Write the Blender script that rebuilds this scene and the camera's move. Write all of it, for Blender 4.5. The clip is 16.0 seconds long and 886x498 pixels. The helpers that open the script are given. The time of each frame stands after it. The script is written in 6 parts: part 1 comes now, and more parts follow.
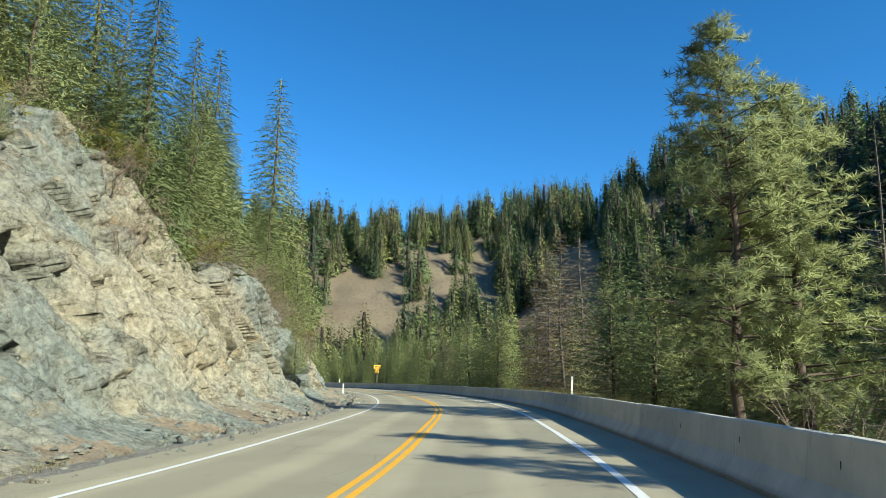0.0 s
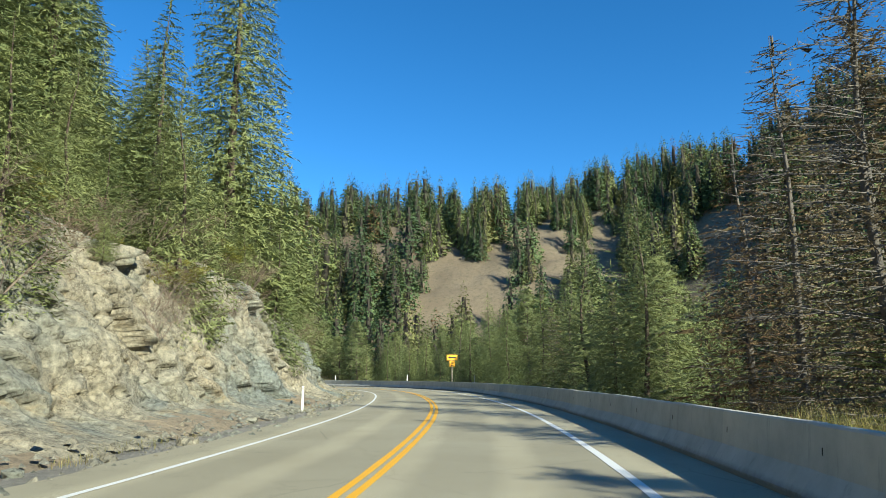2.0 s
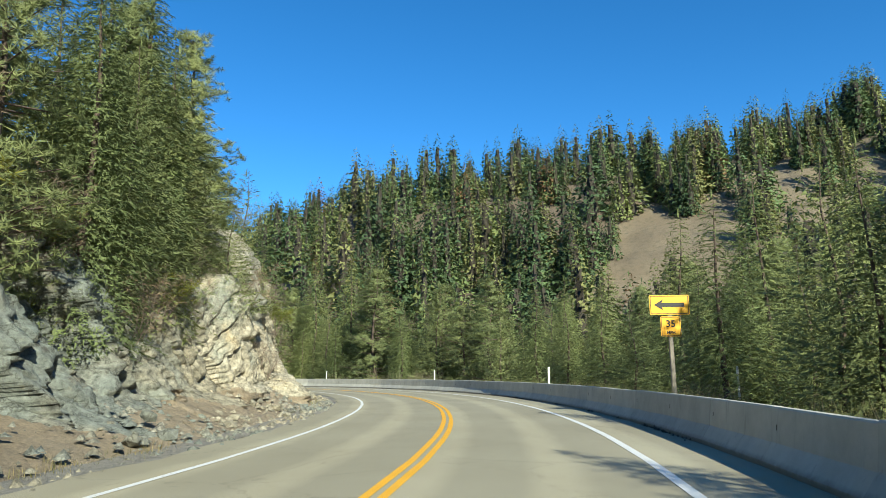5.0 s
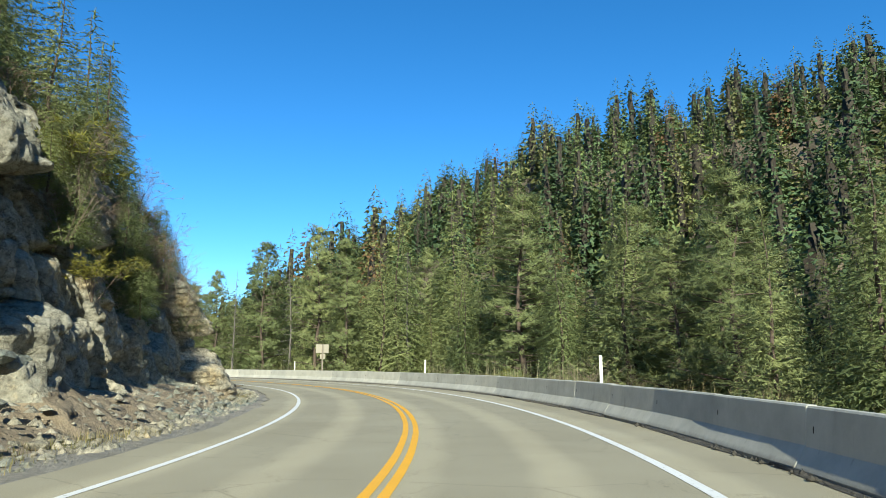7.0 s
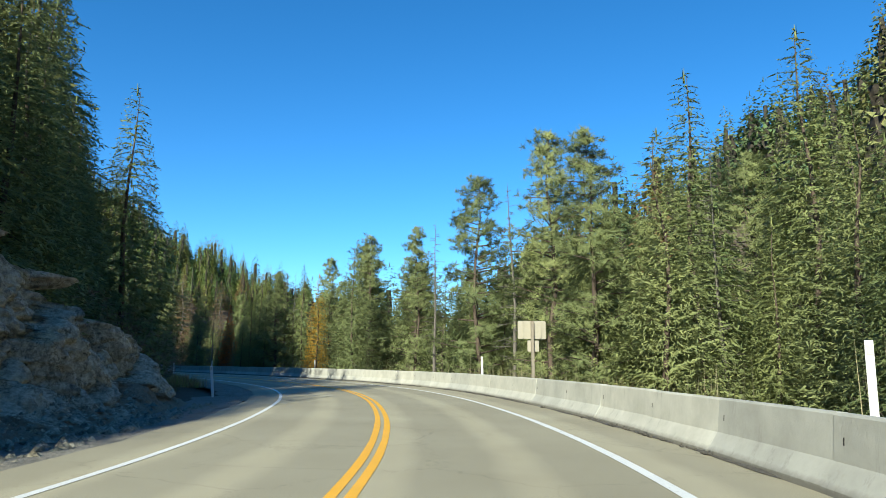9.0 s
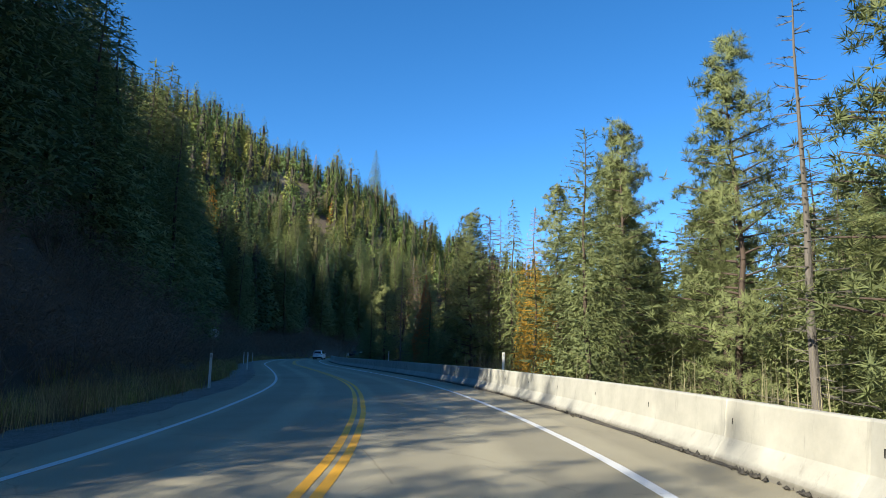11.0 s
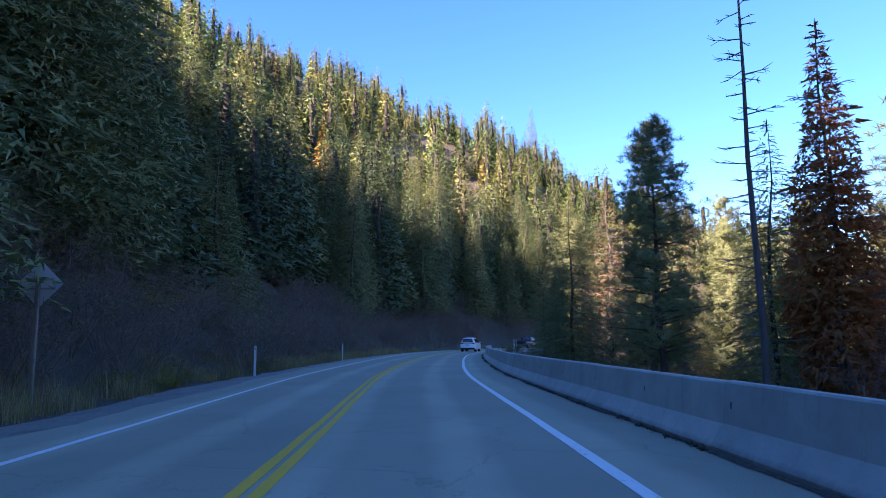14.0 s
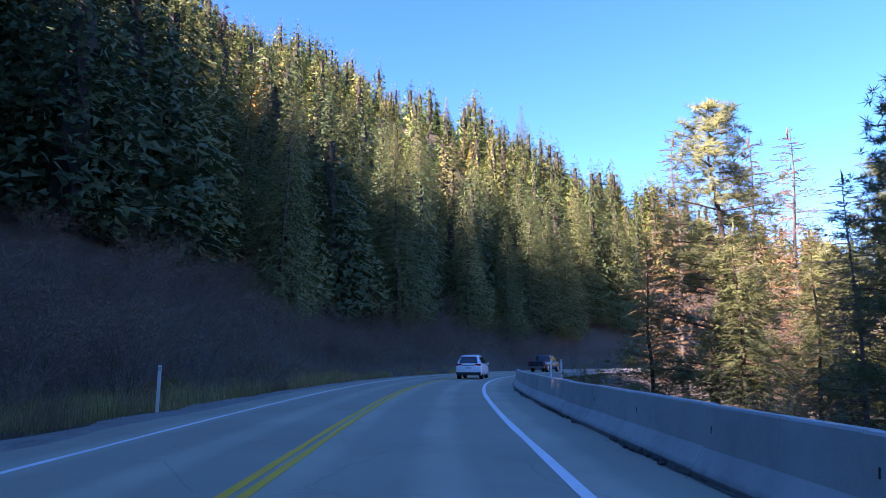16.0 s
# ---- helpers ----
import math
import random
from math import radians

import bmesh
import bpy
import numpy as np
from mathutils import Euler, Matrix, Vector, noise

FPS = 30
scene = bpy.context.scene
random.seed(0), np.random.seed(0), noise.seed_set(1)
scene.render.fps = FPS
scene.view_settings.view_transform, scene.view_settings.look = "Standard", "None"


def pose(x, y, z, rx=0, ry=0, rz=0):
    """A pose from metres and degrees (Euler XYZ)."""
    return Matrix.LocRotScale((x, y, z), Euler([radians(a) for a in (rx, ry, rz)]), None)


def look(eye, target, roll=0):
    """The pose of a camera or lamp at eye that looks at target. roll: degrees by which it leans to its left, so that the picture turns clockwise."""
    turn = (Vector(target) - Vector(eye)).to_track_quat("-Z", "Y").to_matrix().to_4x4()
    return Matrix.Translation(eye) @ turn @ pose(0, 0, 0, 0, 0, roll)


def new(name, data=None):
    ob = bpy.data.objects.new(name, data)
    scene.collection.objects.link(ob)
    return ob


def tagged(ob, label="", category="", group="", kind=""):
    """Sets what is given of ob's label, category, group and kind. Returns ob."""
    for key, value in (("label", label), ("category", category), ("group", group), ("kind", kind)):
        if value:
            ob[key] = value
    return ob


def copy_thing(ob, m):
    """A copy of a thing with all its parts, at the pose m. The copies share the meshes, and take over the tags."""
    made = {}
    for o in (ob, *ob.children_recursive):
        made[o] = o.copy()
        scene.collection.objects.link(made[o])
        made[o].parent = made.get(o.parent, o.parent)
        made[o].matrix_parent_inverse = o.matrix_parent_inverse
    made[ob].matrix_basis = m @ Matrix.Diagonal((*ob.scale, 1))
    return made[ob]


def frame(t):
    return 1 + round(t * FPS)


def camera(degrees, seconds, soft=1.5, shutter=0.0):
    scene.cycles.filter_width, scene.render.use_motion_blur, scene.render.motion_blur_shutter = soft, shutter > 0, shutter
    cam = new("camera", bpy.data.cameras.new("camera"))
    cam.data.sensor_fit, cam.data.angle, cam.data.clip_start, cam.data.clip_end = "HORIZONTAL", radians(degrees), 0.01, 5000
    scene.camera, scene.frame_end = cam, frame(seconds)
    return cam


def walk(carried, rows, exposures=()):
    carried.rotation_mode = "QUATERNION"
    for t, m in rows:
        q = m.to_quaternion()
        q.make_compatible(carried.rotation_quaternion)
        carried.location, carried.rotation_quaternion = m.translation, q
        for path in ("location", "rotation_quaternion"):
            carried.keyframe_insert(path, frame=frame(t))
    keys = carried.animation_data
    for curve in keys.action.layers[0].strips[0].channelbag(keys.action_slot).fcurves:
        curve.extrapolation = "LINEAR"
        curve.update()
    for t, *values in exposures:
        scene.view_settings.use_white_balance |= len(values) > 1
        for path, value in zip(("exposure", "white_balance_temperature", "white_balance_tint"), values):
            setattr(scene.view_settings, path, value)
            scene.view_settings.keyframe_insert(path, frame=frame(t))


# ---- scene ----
# camera: a phone on the dashboard of a car in the right-hand lane
cam = camera(66.8, 16.0, soft=0.8)
EYE_Z = 1.36


def view(x, y, yaw, pitch, roll):
    a, b = radians(yaw), radians(pitch)
    ahead = Vector((-math.sin(a) * math.cos(b), math.cos(a) * math.cos(b), math.sin(b)))
    eye = Vector((x, y, EYE_Z))
    return look(eye, eye + ahead * 10, roll)


# seconds, x, y, yaw, pitch, roll
PATH = [
    (0.0, 0.00, 0.00, -0.00, 11.06, 0.44),
    (0.5, 1.04, 8.83, 2.73, 10.96, 0.19),
    (1.0, 1.68, 17.71, 5.32, 10.86, 0.10),
    (1.5, 1.96, 26.58, 7.74, 10.77, -0.15),
    (2.0, 1.85, 35.37, 10.22, 10.75, -0.21),
    (2.5, 1.31, 44.01, 12.77, 10.69, -0.17),
    (3.0, 0.36, 52.51, 15.65, 10.61, -0.04),
    (3.5, -0.97, 60.95, 18.64, 10.56, 0.26),
    (4.0, -2.63, 69.35, 21.17, 10.58, 0.32),
    (4.5, -4.64, 77.69, 23.86, 10.56, 0.06),
    (5.0, -7.03, 85.90, 26.95, 10.45, -0.45),
    (5.5, -9.88, 93.95, 30.18, 9.96, -0.78),
    (6.0, -13.19, 101.75, 34.04, 9.69, -0.47),
    (6.5, -17.05, 109.19, 38.57, 9.60, -0.29),
    (7.0, -21.55, 116.19, 44.09, 9.72, -0.06),
    (7.5, -26.73, 122.69, 49.88, 9.90, -0.13),
    (8.0, -32.58, 128.58, 56.25, 9.82, -0.21),
    (8.5, -39.05, 133.78, 62.35, 9.79, -0.02),
    (9.0, -46.07, 138.26, 68.76, 9.58, 0.18),
    (9.5, -53.52, 141.91, 74.73, 9.64, 0.56),
    (10.0, -61.36, 144.65, 80.65, 9.56, 0.90),
    (10.5, -69.48, 146.46, 86.15, 9.31, 1.00),
    (11.0, -77.71, 147.37, 91.05, 8.94, 1.12),
    (11.5, -85.93, 147.44, 95.22, 8.50, 1.26),
    (12.0, -93.99, 146.80, 98.61, 8.07, 1.23),
    (12.5, -101.91, 145.60, 101.07, 7.73, 0.82),
    (13.0, -109.85, 143.91, 102.90, 7.40, 0.28),
    (13.5, -117.81, 141.84, 104.07, 7.47, -0.24),
    (14.0, -125.85, 139.58, 104.61, 7.77, -0.54),
    (14.5, -133.92, 137.24, 104.79, 8.20, -0.62),
    (15.0, -142.02, 134.92, 104.63, 8.76, -0.58),
    (15.5, -150.13, 132.68, 103.96, 9.16, -0.30),
    (16.0, -158.29, 130.56, 102.72, 9.36, 0.06),
]
walk(cam, [(r[0], view(*r[1:])) for r in PATH], exposures=[(0.0, 0.92, 5800, -4), (9.7, 0.9, 5800, -4), (11.8, 1.18, 6300, 14), (12.5, 1.8, 6400, 22), (13.0, 2.25, 6400, 33), (16.0, 2.25, 6200, 42)])

# ---- light ----
SUN_AZ = Vector((0.76, -0.65, 0.0)).normalized()
SUN_EL = radians(29)
world = bpy.data.worlds.new("sky")
scene.world = world
world.use_nodes = True
wn = world.node_tree.nodes
sky = wn.new("ShaderNodeTexSky")
sky.sky_type = "NISHITA"
sky.sun_disc = False
sky.sun_elevation = SUN_EL
sky.sun_rotation = math.atan2(SUN_AZ.x, SUN_AZ.y)
sky.altitude = 2600
sky.air_density = 1.0
sky.dust_density = 0.0
sky.ozone_density = 3.0
wn["Background"].inputs["Strength"].default_value = 0.113
deep = wn.new("ShaderNodeHueSaturation")  # the deep blue of dry mountain air
deep.inputs["Saturation"].default_value = 1.24
world.node_tree.links.new(sky.outputs[0], deep.inputs["Color"])
world.node_tree.links.new(deep.outputs[0], wn["Background"].inputs["Color"])
sun_data = bpy.data.lights.new("sun", "SUN")
sun_data.energy = 5.0
sun_data.angle = radians(0.53)
sun_data.color = (1.0, 0.87, 0.68)
sun = new("sun", sun_data)
sun_way = SUN_AZ * math.cos(SUN_EL) + Vector((0, 0, math.sin(SUN_EL)))
sun.matrix_world = look(sun_way * 200, (0, 0, 0))

# ---- small mesh and node helpers ----


def mesh_of(name, verts, faces, mats=(), smooth=False):
    me = bpy.data.meshes.new(name)
    if isinstance(faces, np.ndarray) and faces.ndim == 2:
        k = faces.shape[1]
        v = np.asarray(verts, dtype=np.float32)
        me.vertices.add(len(v))
        me.vertices.foreach_set("co", v.ravel())
        me.loops.add(faces.size)
        me.loops.foreach_set("vertex_index", faces.astype(np.int32).ravel())
        me.polygons.add(len(faces))
        me.polygons.foreach_set("loop_start", np.arange(0, faces.size, k, dtype=np.int32))
        me.update(calc_edges=True)
    else:
        me.from_pydata([tuple(p) for p in verts], [], [tuple(f) for f in faces])
        me.update()
    for m in mats:
        me.materials.append(m)
    if smooth:
        me.polygons.foreach_set("use_smooth", np.ones(len(me.polygons), dtype=bool))
    return me


def bm_mesh(name, bm, mat, smooth=False):
    me = bpy.data.meshes.new(name)
    bmesh.ops.recalc_face_normals(bm, faces=bm.faces)
    bm.to_mesh(me)
    bm.free()
    me.materials.append(mat)
    if smooth:
        me.polygons.foreach_set("use_smooth", np.ones(len(me.polygons), dtype=bool))
    return me


def part(name, data, parent, label="", place=None):
    ob = new(name, data)
    ob.parent = parent
    if place is not None:
        ob.matrix_local = place
    return tagged(ob, label)


def box_bm(sx, sy, sz, bevel=0.0, centre=(0, 0, 0)):
    bm = bmesh.new()
    bmesh.ops.create_cube(bm, size=1, matrix=Matrix.Translation(centre) @ Matrix.Diagonal((sx, sy, sz, 1)))
    if bevel:
        bmesh.ops.bevel(bm, geom=bm.edges[:], offset=bevel, segments=2, affect="EDGES")
    return bm


def material(name):
    m = bpy.data.materials.new(name)
    m.use_nodes = True
    nt = m.node_tree
    return m, nt, nt.nodes["Principled BSDF"]


def node(nt, kind, **inputs):
    n = nt.nodes.new(kind)
    for k, v in inputs.items():
        n.inputs[k.replace("_", " ")].default_value = v
    return n


def ramp(nt, src, stops):
    r = nt.nodes.new("ShaderNodeValToRGB")
    el = r.color_ramp.elements
    while len(el) < len(stops):
        el.new(0.5)
    for e, (p, c) in zip(el, stops):
        e.position = p
        e.color = (*c, 1) if len(c) == 3 else c
    nt.links.new(src, r.inputs[0])
    return r.outputs[0]


def noise_out(nt, scale, detail=5, rough=0.6, coords=None, stretch=None):
    n = node(nt, "ShaderNodeTexNoise", Scale=scale, Detail=detail, Roughness=rough)
    if coords is not None:
        if stretch:
            mp = nt.nodes.new("ShaderNodeMapping")
            mp.inputs["Scale"].default_value = stretch
            nt.links.new(coords, mp.inputs[0])
            coords = mp.outputs[0]
        nt.links.new(coords, n.inputs["Vector"])
    return n.outputs["Fac"]


def mix(nt, fac, a, b, how="MIX"):
    n = nt.nodes.new("ShaderNodeMix")
    n.data_type = "RGBA"
    n.blend_type = how
    for sock, v in ((n.inputs[0], fac), (n.inputs[6], a), (n.inputs[7], b)):
        if isinstance(v, (int, float)):
            sock.default_value = v
        elif isinstance(v, tuple):
            sock.default_value = (*v, 1)
        else:
            nt.links.new(v, sock)
    return n.outputs[2]


def bump(nt, bsdf, height, strength, distance):
    b = node(nt, "ShaderNodeBump", Strength=strength, Distance=distance)
    nt.links.new(height, b.inputs["Height"])
    nt.links.new(b.outputs[0], bsdf.inputs["Normal"])
    return b


def world_pos(nt):
    return nt.nodes.new("ShaderNodeNewGeometry").outputs["Position"]


# ---- materials ----


def make_asphalt():
    m, nt, b = material("worn_asphalt")
    p = world_pos(nt)
    big = noise_out(nt, 0.25, 4, 0.6, p)
    fine = noise_out(nt, 60, 3, 0.7, p)
    col = ramp(nt, big, [(0.3, (0.305, 0.274, 0.192)), (0.7, (0.380, 0.346, 0.248))])
    col = mix(nt, 0.55, col, ramp(nt, fine, [(0.3, (0.25, 0.25, 0.25)), (0.75, (0.8, 0.8, 0.8))]), "OVERLAY")
    uv = nt.nodes.new("ShaderNodeUVMap")
    # tyre tracks polished along the lanes, and dark oily middle strips
    sep = nt.nodes.new("ShaderNodeSeparateXYZ")
    nt.links.new(uv.outputs[0], sep.inputs[0])
    wob = noise_out(nt, 0.6, 3, 0.5, p)
    madd = nt.nodes.new("ShaderNodeMath")
    madd.operation = "MULTIPLY_ADD"
    nt.links.new(wob, madd.inputs[0])
    madd.inputs[1].default_value = 0.35
    nt.links.new(sep.outputs[0], madd.inputs[2])
    sn = nt.nodes.new("ShaderNodeMath")
    sn.operation = "SINE"
    ml = nt.nodes.new("ShaderNodeMath")
    ml.operation = "MULTIPLY"
    ml.inputs[1].default_value = 3.5
    nt.links.new(madd.outputs[0], ml.inputs[0])
    nt.links.new(ml.outputs[0], sn.inputs[0])
    tracks = ramp(nt, sn.outputs[0], [(0.0, (0.86, 0.86, 0.86)), (0.9, (1.08, 1.07, 1.05))])
    col = mix(nt, 1.0, col, tracks, "MULTIPLY")
    crack = node(nt, "ShaderNodeTexVoronoi", Scale=0.35)
    crack.feature = "DISTANCE_TO_EDGE"
    mp = nt.nodes.new("ShaderNodeMapping")
    dist = noise_out(nt, 1.2, 4, 0.7, p)
    vm = nt.nodes.new("ShaderNodeVectorMath")
    vm.operation = "ADD"
    nt.links.new(p, vm.inputs[0])
    nt.links.new(dist, vm.inputs[1])
    nt.links.new(vm.outputs[0], crack.inputs["Vector"])
    line = ramp(nt, crack.outputs["Distance"], [(0.0, (0.62, 0.62, 0.62)), (0.006, (1, 1, 1))])
    col = mix(nt, 0.7, col, line, "MULTIPLY")
    nt.links.new(col, b.inputs["Base Color"])
    b.inputs["Roughness"].default_value = 0.82
    b.inputs["Specular IOR Level"].default_value = 0.35
    bump(nt, b, fine, 0.35, 0.006)
    return m


def make_paint(name, colour, wear):
    m, nt, b = material(name)
    p = world_pos(nt)
    w = noise_out(nt, 14, 6, 0.75, p)
    mask = ramp(nt, w, [(wear - 0.06, (0, 0, 0)), (wear + 0.06, (1, 1, 1))])
    tone = noise_out(nt, 1.5, 3, 0.5, p)
    paint = mix(nt, tone, tuple(c * 0.8 for c in colour), colour)
    nt.links.new(mix(nt, mask, (0.17, 0.16, 0.15), paint), b.inputs["Base Color"])
    b.inputs["Roughness"].default_value = 0.6
    bump(nt, b, noise_out(nt, 60, 3, 0.7, p), 0.3, 0.004)
    return m


def make_concrete():
    m, nt, b = material("barrier_concrete")
    p = world_pos(nt)
    ob = nt.nodes.new("ShaderNodeTexCoord").outputs["Object"]
    rnd = nt.nodes.new("ShaderNodeObjectInfo").outputs["Random"]
    base = ramp(nt, noise_out(nt, 1.3, 6, 0.65, p), [(0.3, (0.36, 0.352, 0.315)), (0.7, (0.50, 0.49, 0.44))])
    tone = ramp(nt, rnd, [(0.0, (0.86, 0.87, 0.87)), (1.0, (1.1, 1.09, 1.05))])
    col = mix(nt, 1.0, base, tone, "MULTIPLY")
    streak = noise_out(nt, 1.0, 6, 0.7, p, (5.0, 5.0, 0.45))
    col = mix(nt, ramp(nt, streak, [(0.58, (0, 0, 0)), (0.76, (0.6, 0.6, 0.6))]), col, (0.17, 0.165, 0.145))
    sep = nt.nodes.new("ShaderNodeSeparateXYZ")
    nt.links.new(ob, sep.inputs[0])
    splash = noise_out(nt, 7, 5, 0.7, p)
    low = nt.nodes.new("ShaderNodeMath")
    low.operation = "MULTIPLY_ADD"
    nt.links.new(splash, low.inputs[0])
    low.inputs[1].default_value = -0.10
    nt.links.new(sep.outputs[2], low.inputs[2])
    dirt = ramp(nt, low.outputs[0], [(0.0, (0.8, 0.8, 0.8)), (0.10, (0, 0, 0))])
    col = mix(nt, dirt, col, (0.13, 0.12, 0.10))
    nt.links.new(col, b.inputs["Base Color"])
    b.inputs["Roughness"].default_value = 0.88
    bump(nt, b, noise_out(nt, 22, 6, 0.7, p), 0.35, 0.02)
    return m


def make_rock(name, cool, warm, ochre):
    m, nt, b = material(name)
    p = world_pos(nt)
    big = noise_out(nt, 0.11, 5, 0.6, p)
    mid = noise_out(nt, 0.7, 7, 0.7, p)
    fine = noise_out(nt, 6, 7, 0.75, p)
    col = mix(nt, ramp(nt, big, [(0.43, (0, 0, 0)), (0.55, (1, 1, 1))]), cool, warm)
    col = mix(nt, ramp(nt, mid, [(0.55, (0, 0, 0)), (0.7, (0.8, 0.8, 0.8))]), col, ochre)
    green = noise_out(nt, 0.23, 5, 0.65, p)
    col = mix(nt, ramp(nt, green, [(0.54, (0, 0, 0)), (0.64, (0.7, 0.7, 0.7))]), col, (0.21, 0.235, 0.20))
    dark = noise_out(nt, 1.6, 8, 0.8, p)
    col = mix(nt, ramp(nt, dark, [(0.56, (0, 0, 0)), (0.66, (0.8, 0.8, 0.8))]), col, (0.075, 0.065, 0.048))
    col = mix(nt, 0.9, col, ramp(nt, fine, [(0.3, (0.12, 0.12, 0.12)), (0.7, (0.88, 0.88, 0.88))]), "OVERLAY")
    v = node(nt, "ShaderNodeTexVoronoi", Scale=0.9)
    v.feature = "DISTANCE_TO_EDGE"
    vm = nt.nodes.new("ShaderNodeVectorMath")
    vm.operation = "MULTIPLY_ADD"
    n3 = node(nt, "ShaderNodeTexNoise", Scale=0.8, Detail=5, Roughness=0.7)
    nt.links.new(p, n3.inputs["Vector"])
    nt.links.new(n3.outputs["Color"], vm.inputs[0])
    vm.inputs[1].default_value = (2.2, 2.2, 2.2)
    nt.links.new(p, vm.inputs[2])
    nt.links.new(vm.outputs[0], v.inputs["Vector"])
    crack = ramp(nt, v.outputs["Distance"], [(0.0, (0.35, 0.33, 0.3)), (0.03, (1, 1, 1))])
    col = mix(nt, 0.8, col, crack, "MULTIPLY")
    nt.links.new(col, b.inputs["Base Color"])
    b.inputs["Roughness"].default_value = 0.92
    h = mix(nt, 0.5, fine, crack, "MULTIPLY")
    bump(nt, b, h, 0.8, 0.12)
    return m


def make_soil(name, a, c, d, wooded=None):
    m, nt, b = material(name)
    p = world_pos(nt)
    big = noise_out(nt, 0.05, 6, 0.65, p)
    mid = noise_out(nt, 0.9, 6, 0.7, p)
    fine = noise_out(nt, 12, 5, 0.75, p)
    col = mix(nt, ramp(nt, big, [(0.4, (0, 0, 0)), (0.6, (1, 1, 1))]), a, c)
    col = mix(nt, ramp(nt, mid, [(0.48, (0, 0, 0)), (0.68, (0.85, 0.85, 0.85))]), col, d)
    col = mix(nt, 0.6, col, ramp(nt, fine, [(0.25, (0.2, 0.2, 0.2)), (0.75, (0.8, 0.8, 0.8))]), "OVERLAY")
    if wooded:
        at = nt.nodes.new("ShaderNodeAttribute")
        at.attribute_name = "open_land"
        edge = nt.nodes.new("ShaderNodeMath")
        edge.operation = "ADD"
        nt.links.new(at.outputs["Fac"], edge.inputs[0])
        nt.links.new(mid, edge.inputs[1])
        col = mix(nt, ramp(nt, edge.outputs[0], [(0.85, (0, 0, 0)), (1.0, (1, 1, 1))]), wooded, col)
    nt.links.new(col, b.inputs["Base Color"])
    b.inputs["Roughness"].default_value = 0.95
    lumps = noise_out(nt, 3.5, 7, 0.75, p)
    bump(nt, b, lumps, 0.9, 0.22)
    return m


def make_leaf(name, dark, light, translucent=0.2, attribute=False):
    m, nt, b = material(name)
    if attribute:
        rnd = nt.nodes.new("ShaderNodeAttribute")
        rnd.attribute_name = "tint"
        tone = rnd.outputs["Color"]
    else:
        rnd = nt.nodes.new("ShaderNodeObjectInfo")
        tone = ramp(nt, rnd.outputs["Random"], [(0.0, dark), (1.0, light)])
    isl = nt.nodes.new("ShaderNodeNewGeometry").outputs["Random Per Island"]
    col = mix(nt, 0.6, tone, ramp(nt, isl, [(0.0, (0.42, 0.43, 0.43)), (1.0, (0.60, 0.59, 0.53))] if attribute else [(0.0, (0.40, 0.42, 0.40)), (1.0, (0.70, 0.68, 0.58))]), "OVERLAY")
    grain = noise_out(nt, 2.2, 6, 0.8, world_pos(nt))
    col = mix(nt, 1.0, col, ramp(nt, grain, [(0.34, (0.5, 0.51, 0.52)), (0.62, (1.22, 1.2, 1.12))]), "MULTIPLY")
    nt.links.new(col, b.inputs["Base Color"])
    b.inputs["Roughness"].default_value = 0.65
    bump(nt, b, grain, 0.6, 0.12)
    b.inputs["Specular IOR Level"].default_value = 0.25
    tr = nt.nodes.new("ShaderNodeBsdfTranslucent")
    nt.links.new(col, tr.inputs["Color"])
    mx = nt.nodes.new("ShaderNodeMixShader")
    mx.inputs[0].default_value = translucent
    nt.links.new(b.outputs[0], mx.inputs[1])
    nt.links.new(tr.outputs[0], mx.inputs[2])
    nt.links.new(mx.outputs[0], nt.nodes["Material Output"].inputs["Surface"])
    return m


def make_bark(name, a, c):
    m, nt, b = material(name)
    p = nt.nodes.new("ShaderNodeTexCoord").outputs["Object"]
    n = noise_out(nt, 6, 6, 0.7, p, (2.5, 2.5, 0.5))
    nt.links.new(mix(nt, n, a, c), b.inputs["Base Color"])
    b.inputs["Roughness"].default_value = 0.95
    bump(nt, b, n, 0.8, 0.05)
    return m


def make_plain(name, colour, rough=0.5, metal=0.0, grain=0.12, scale=6.0):
    m, nt, b = material(name)
    p = world_pos(nt)
    n = noise_out(nt, scale, 5, 0.65, p)
    lo = tuple(max(0.0, c * (1 - grain)) for c in colour)
    hi = tuple(min(1.0, c * (1 + grain)) for c in colour)
    nt.links.new(mix(nt, n, lo, hi), b.inputs["Base Color"])
    b.inputs["Roughness"].default_value = rough
    b.inputs["Metallic"].default_value = metal
    return m


ASPHALT = make_asphalt()
WHITE_LINE = make_paint("white_line_paint", (0.78, 0.78, 0.76), 0.36)
YELLOW_LINE = make_paint("yellow_line_paint", (0.85, 0.44, 0.012), 0.28)
CONCRETE = make_concrete()
ROCK = make_rock("cut_rock", (0.180, 0.195, 0.170), (0.290, 0.262, 0.190), (0.28, 0.22, 0.125))
PALE_ROCK = make_rock("pale_buttress_rock", (0.30, 0.285, 0.225), (0.42, 0.375, 0.275), (0.40, 0.31, 0.165))
TALUS = make_soil("tan_rock_debris", (0.27, 0.215, 0.145), (0.33, 0.275, 0.195), (0.19, 0.15, 0.10))
HILLSIDE = make_soil("hillside_ground", (0.175, 0.135, 0.088), (0.215, 0.17, 0.11), (0.10, 0.09, 0.055), wooded=(0.115, 0.088, 0.060))
GRAVEL = make_soil("roadside_gravel", (0.25, 0.235, 0.205), (0.30, 0.275, 0.235), (0.18, 0.165, 0.14))
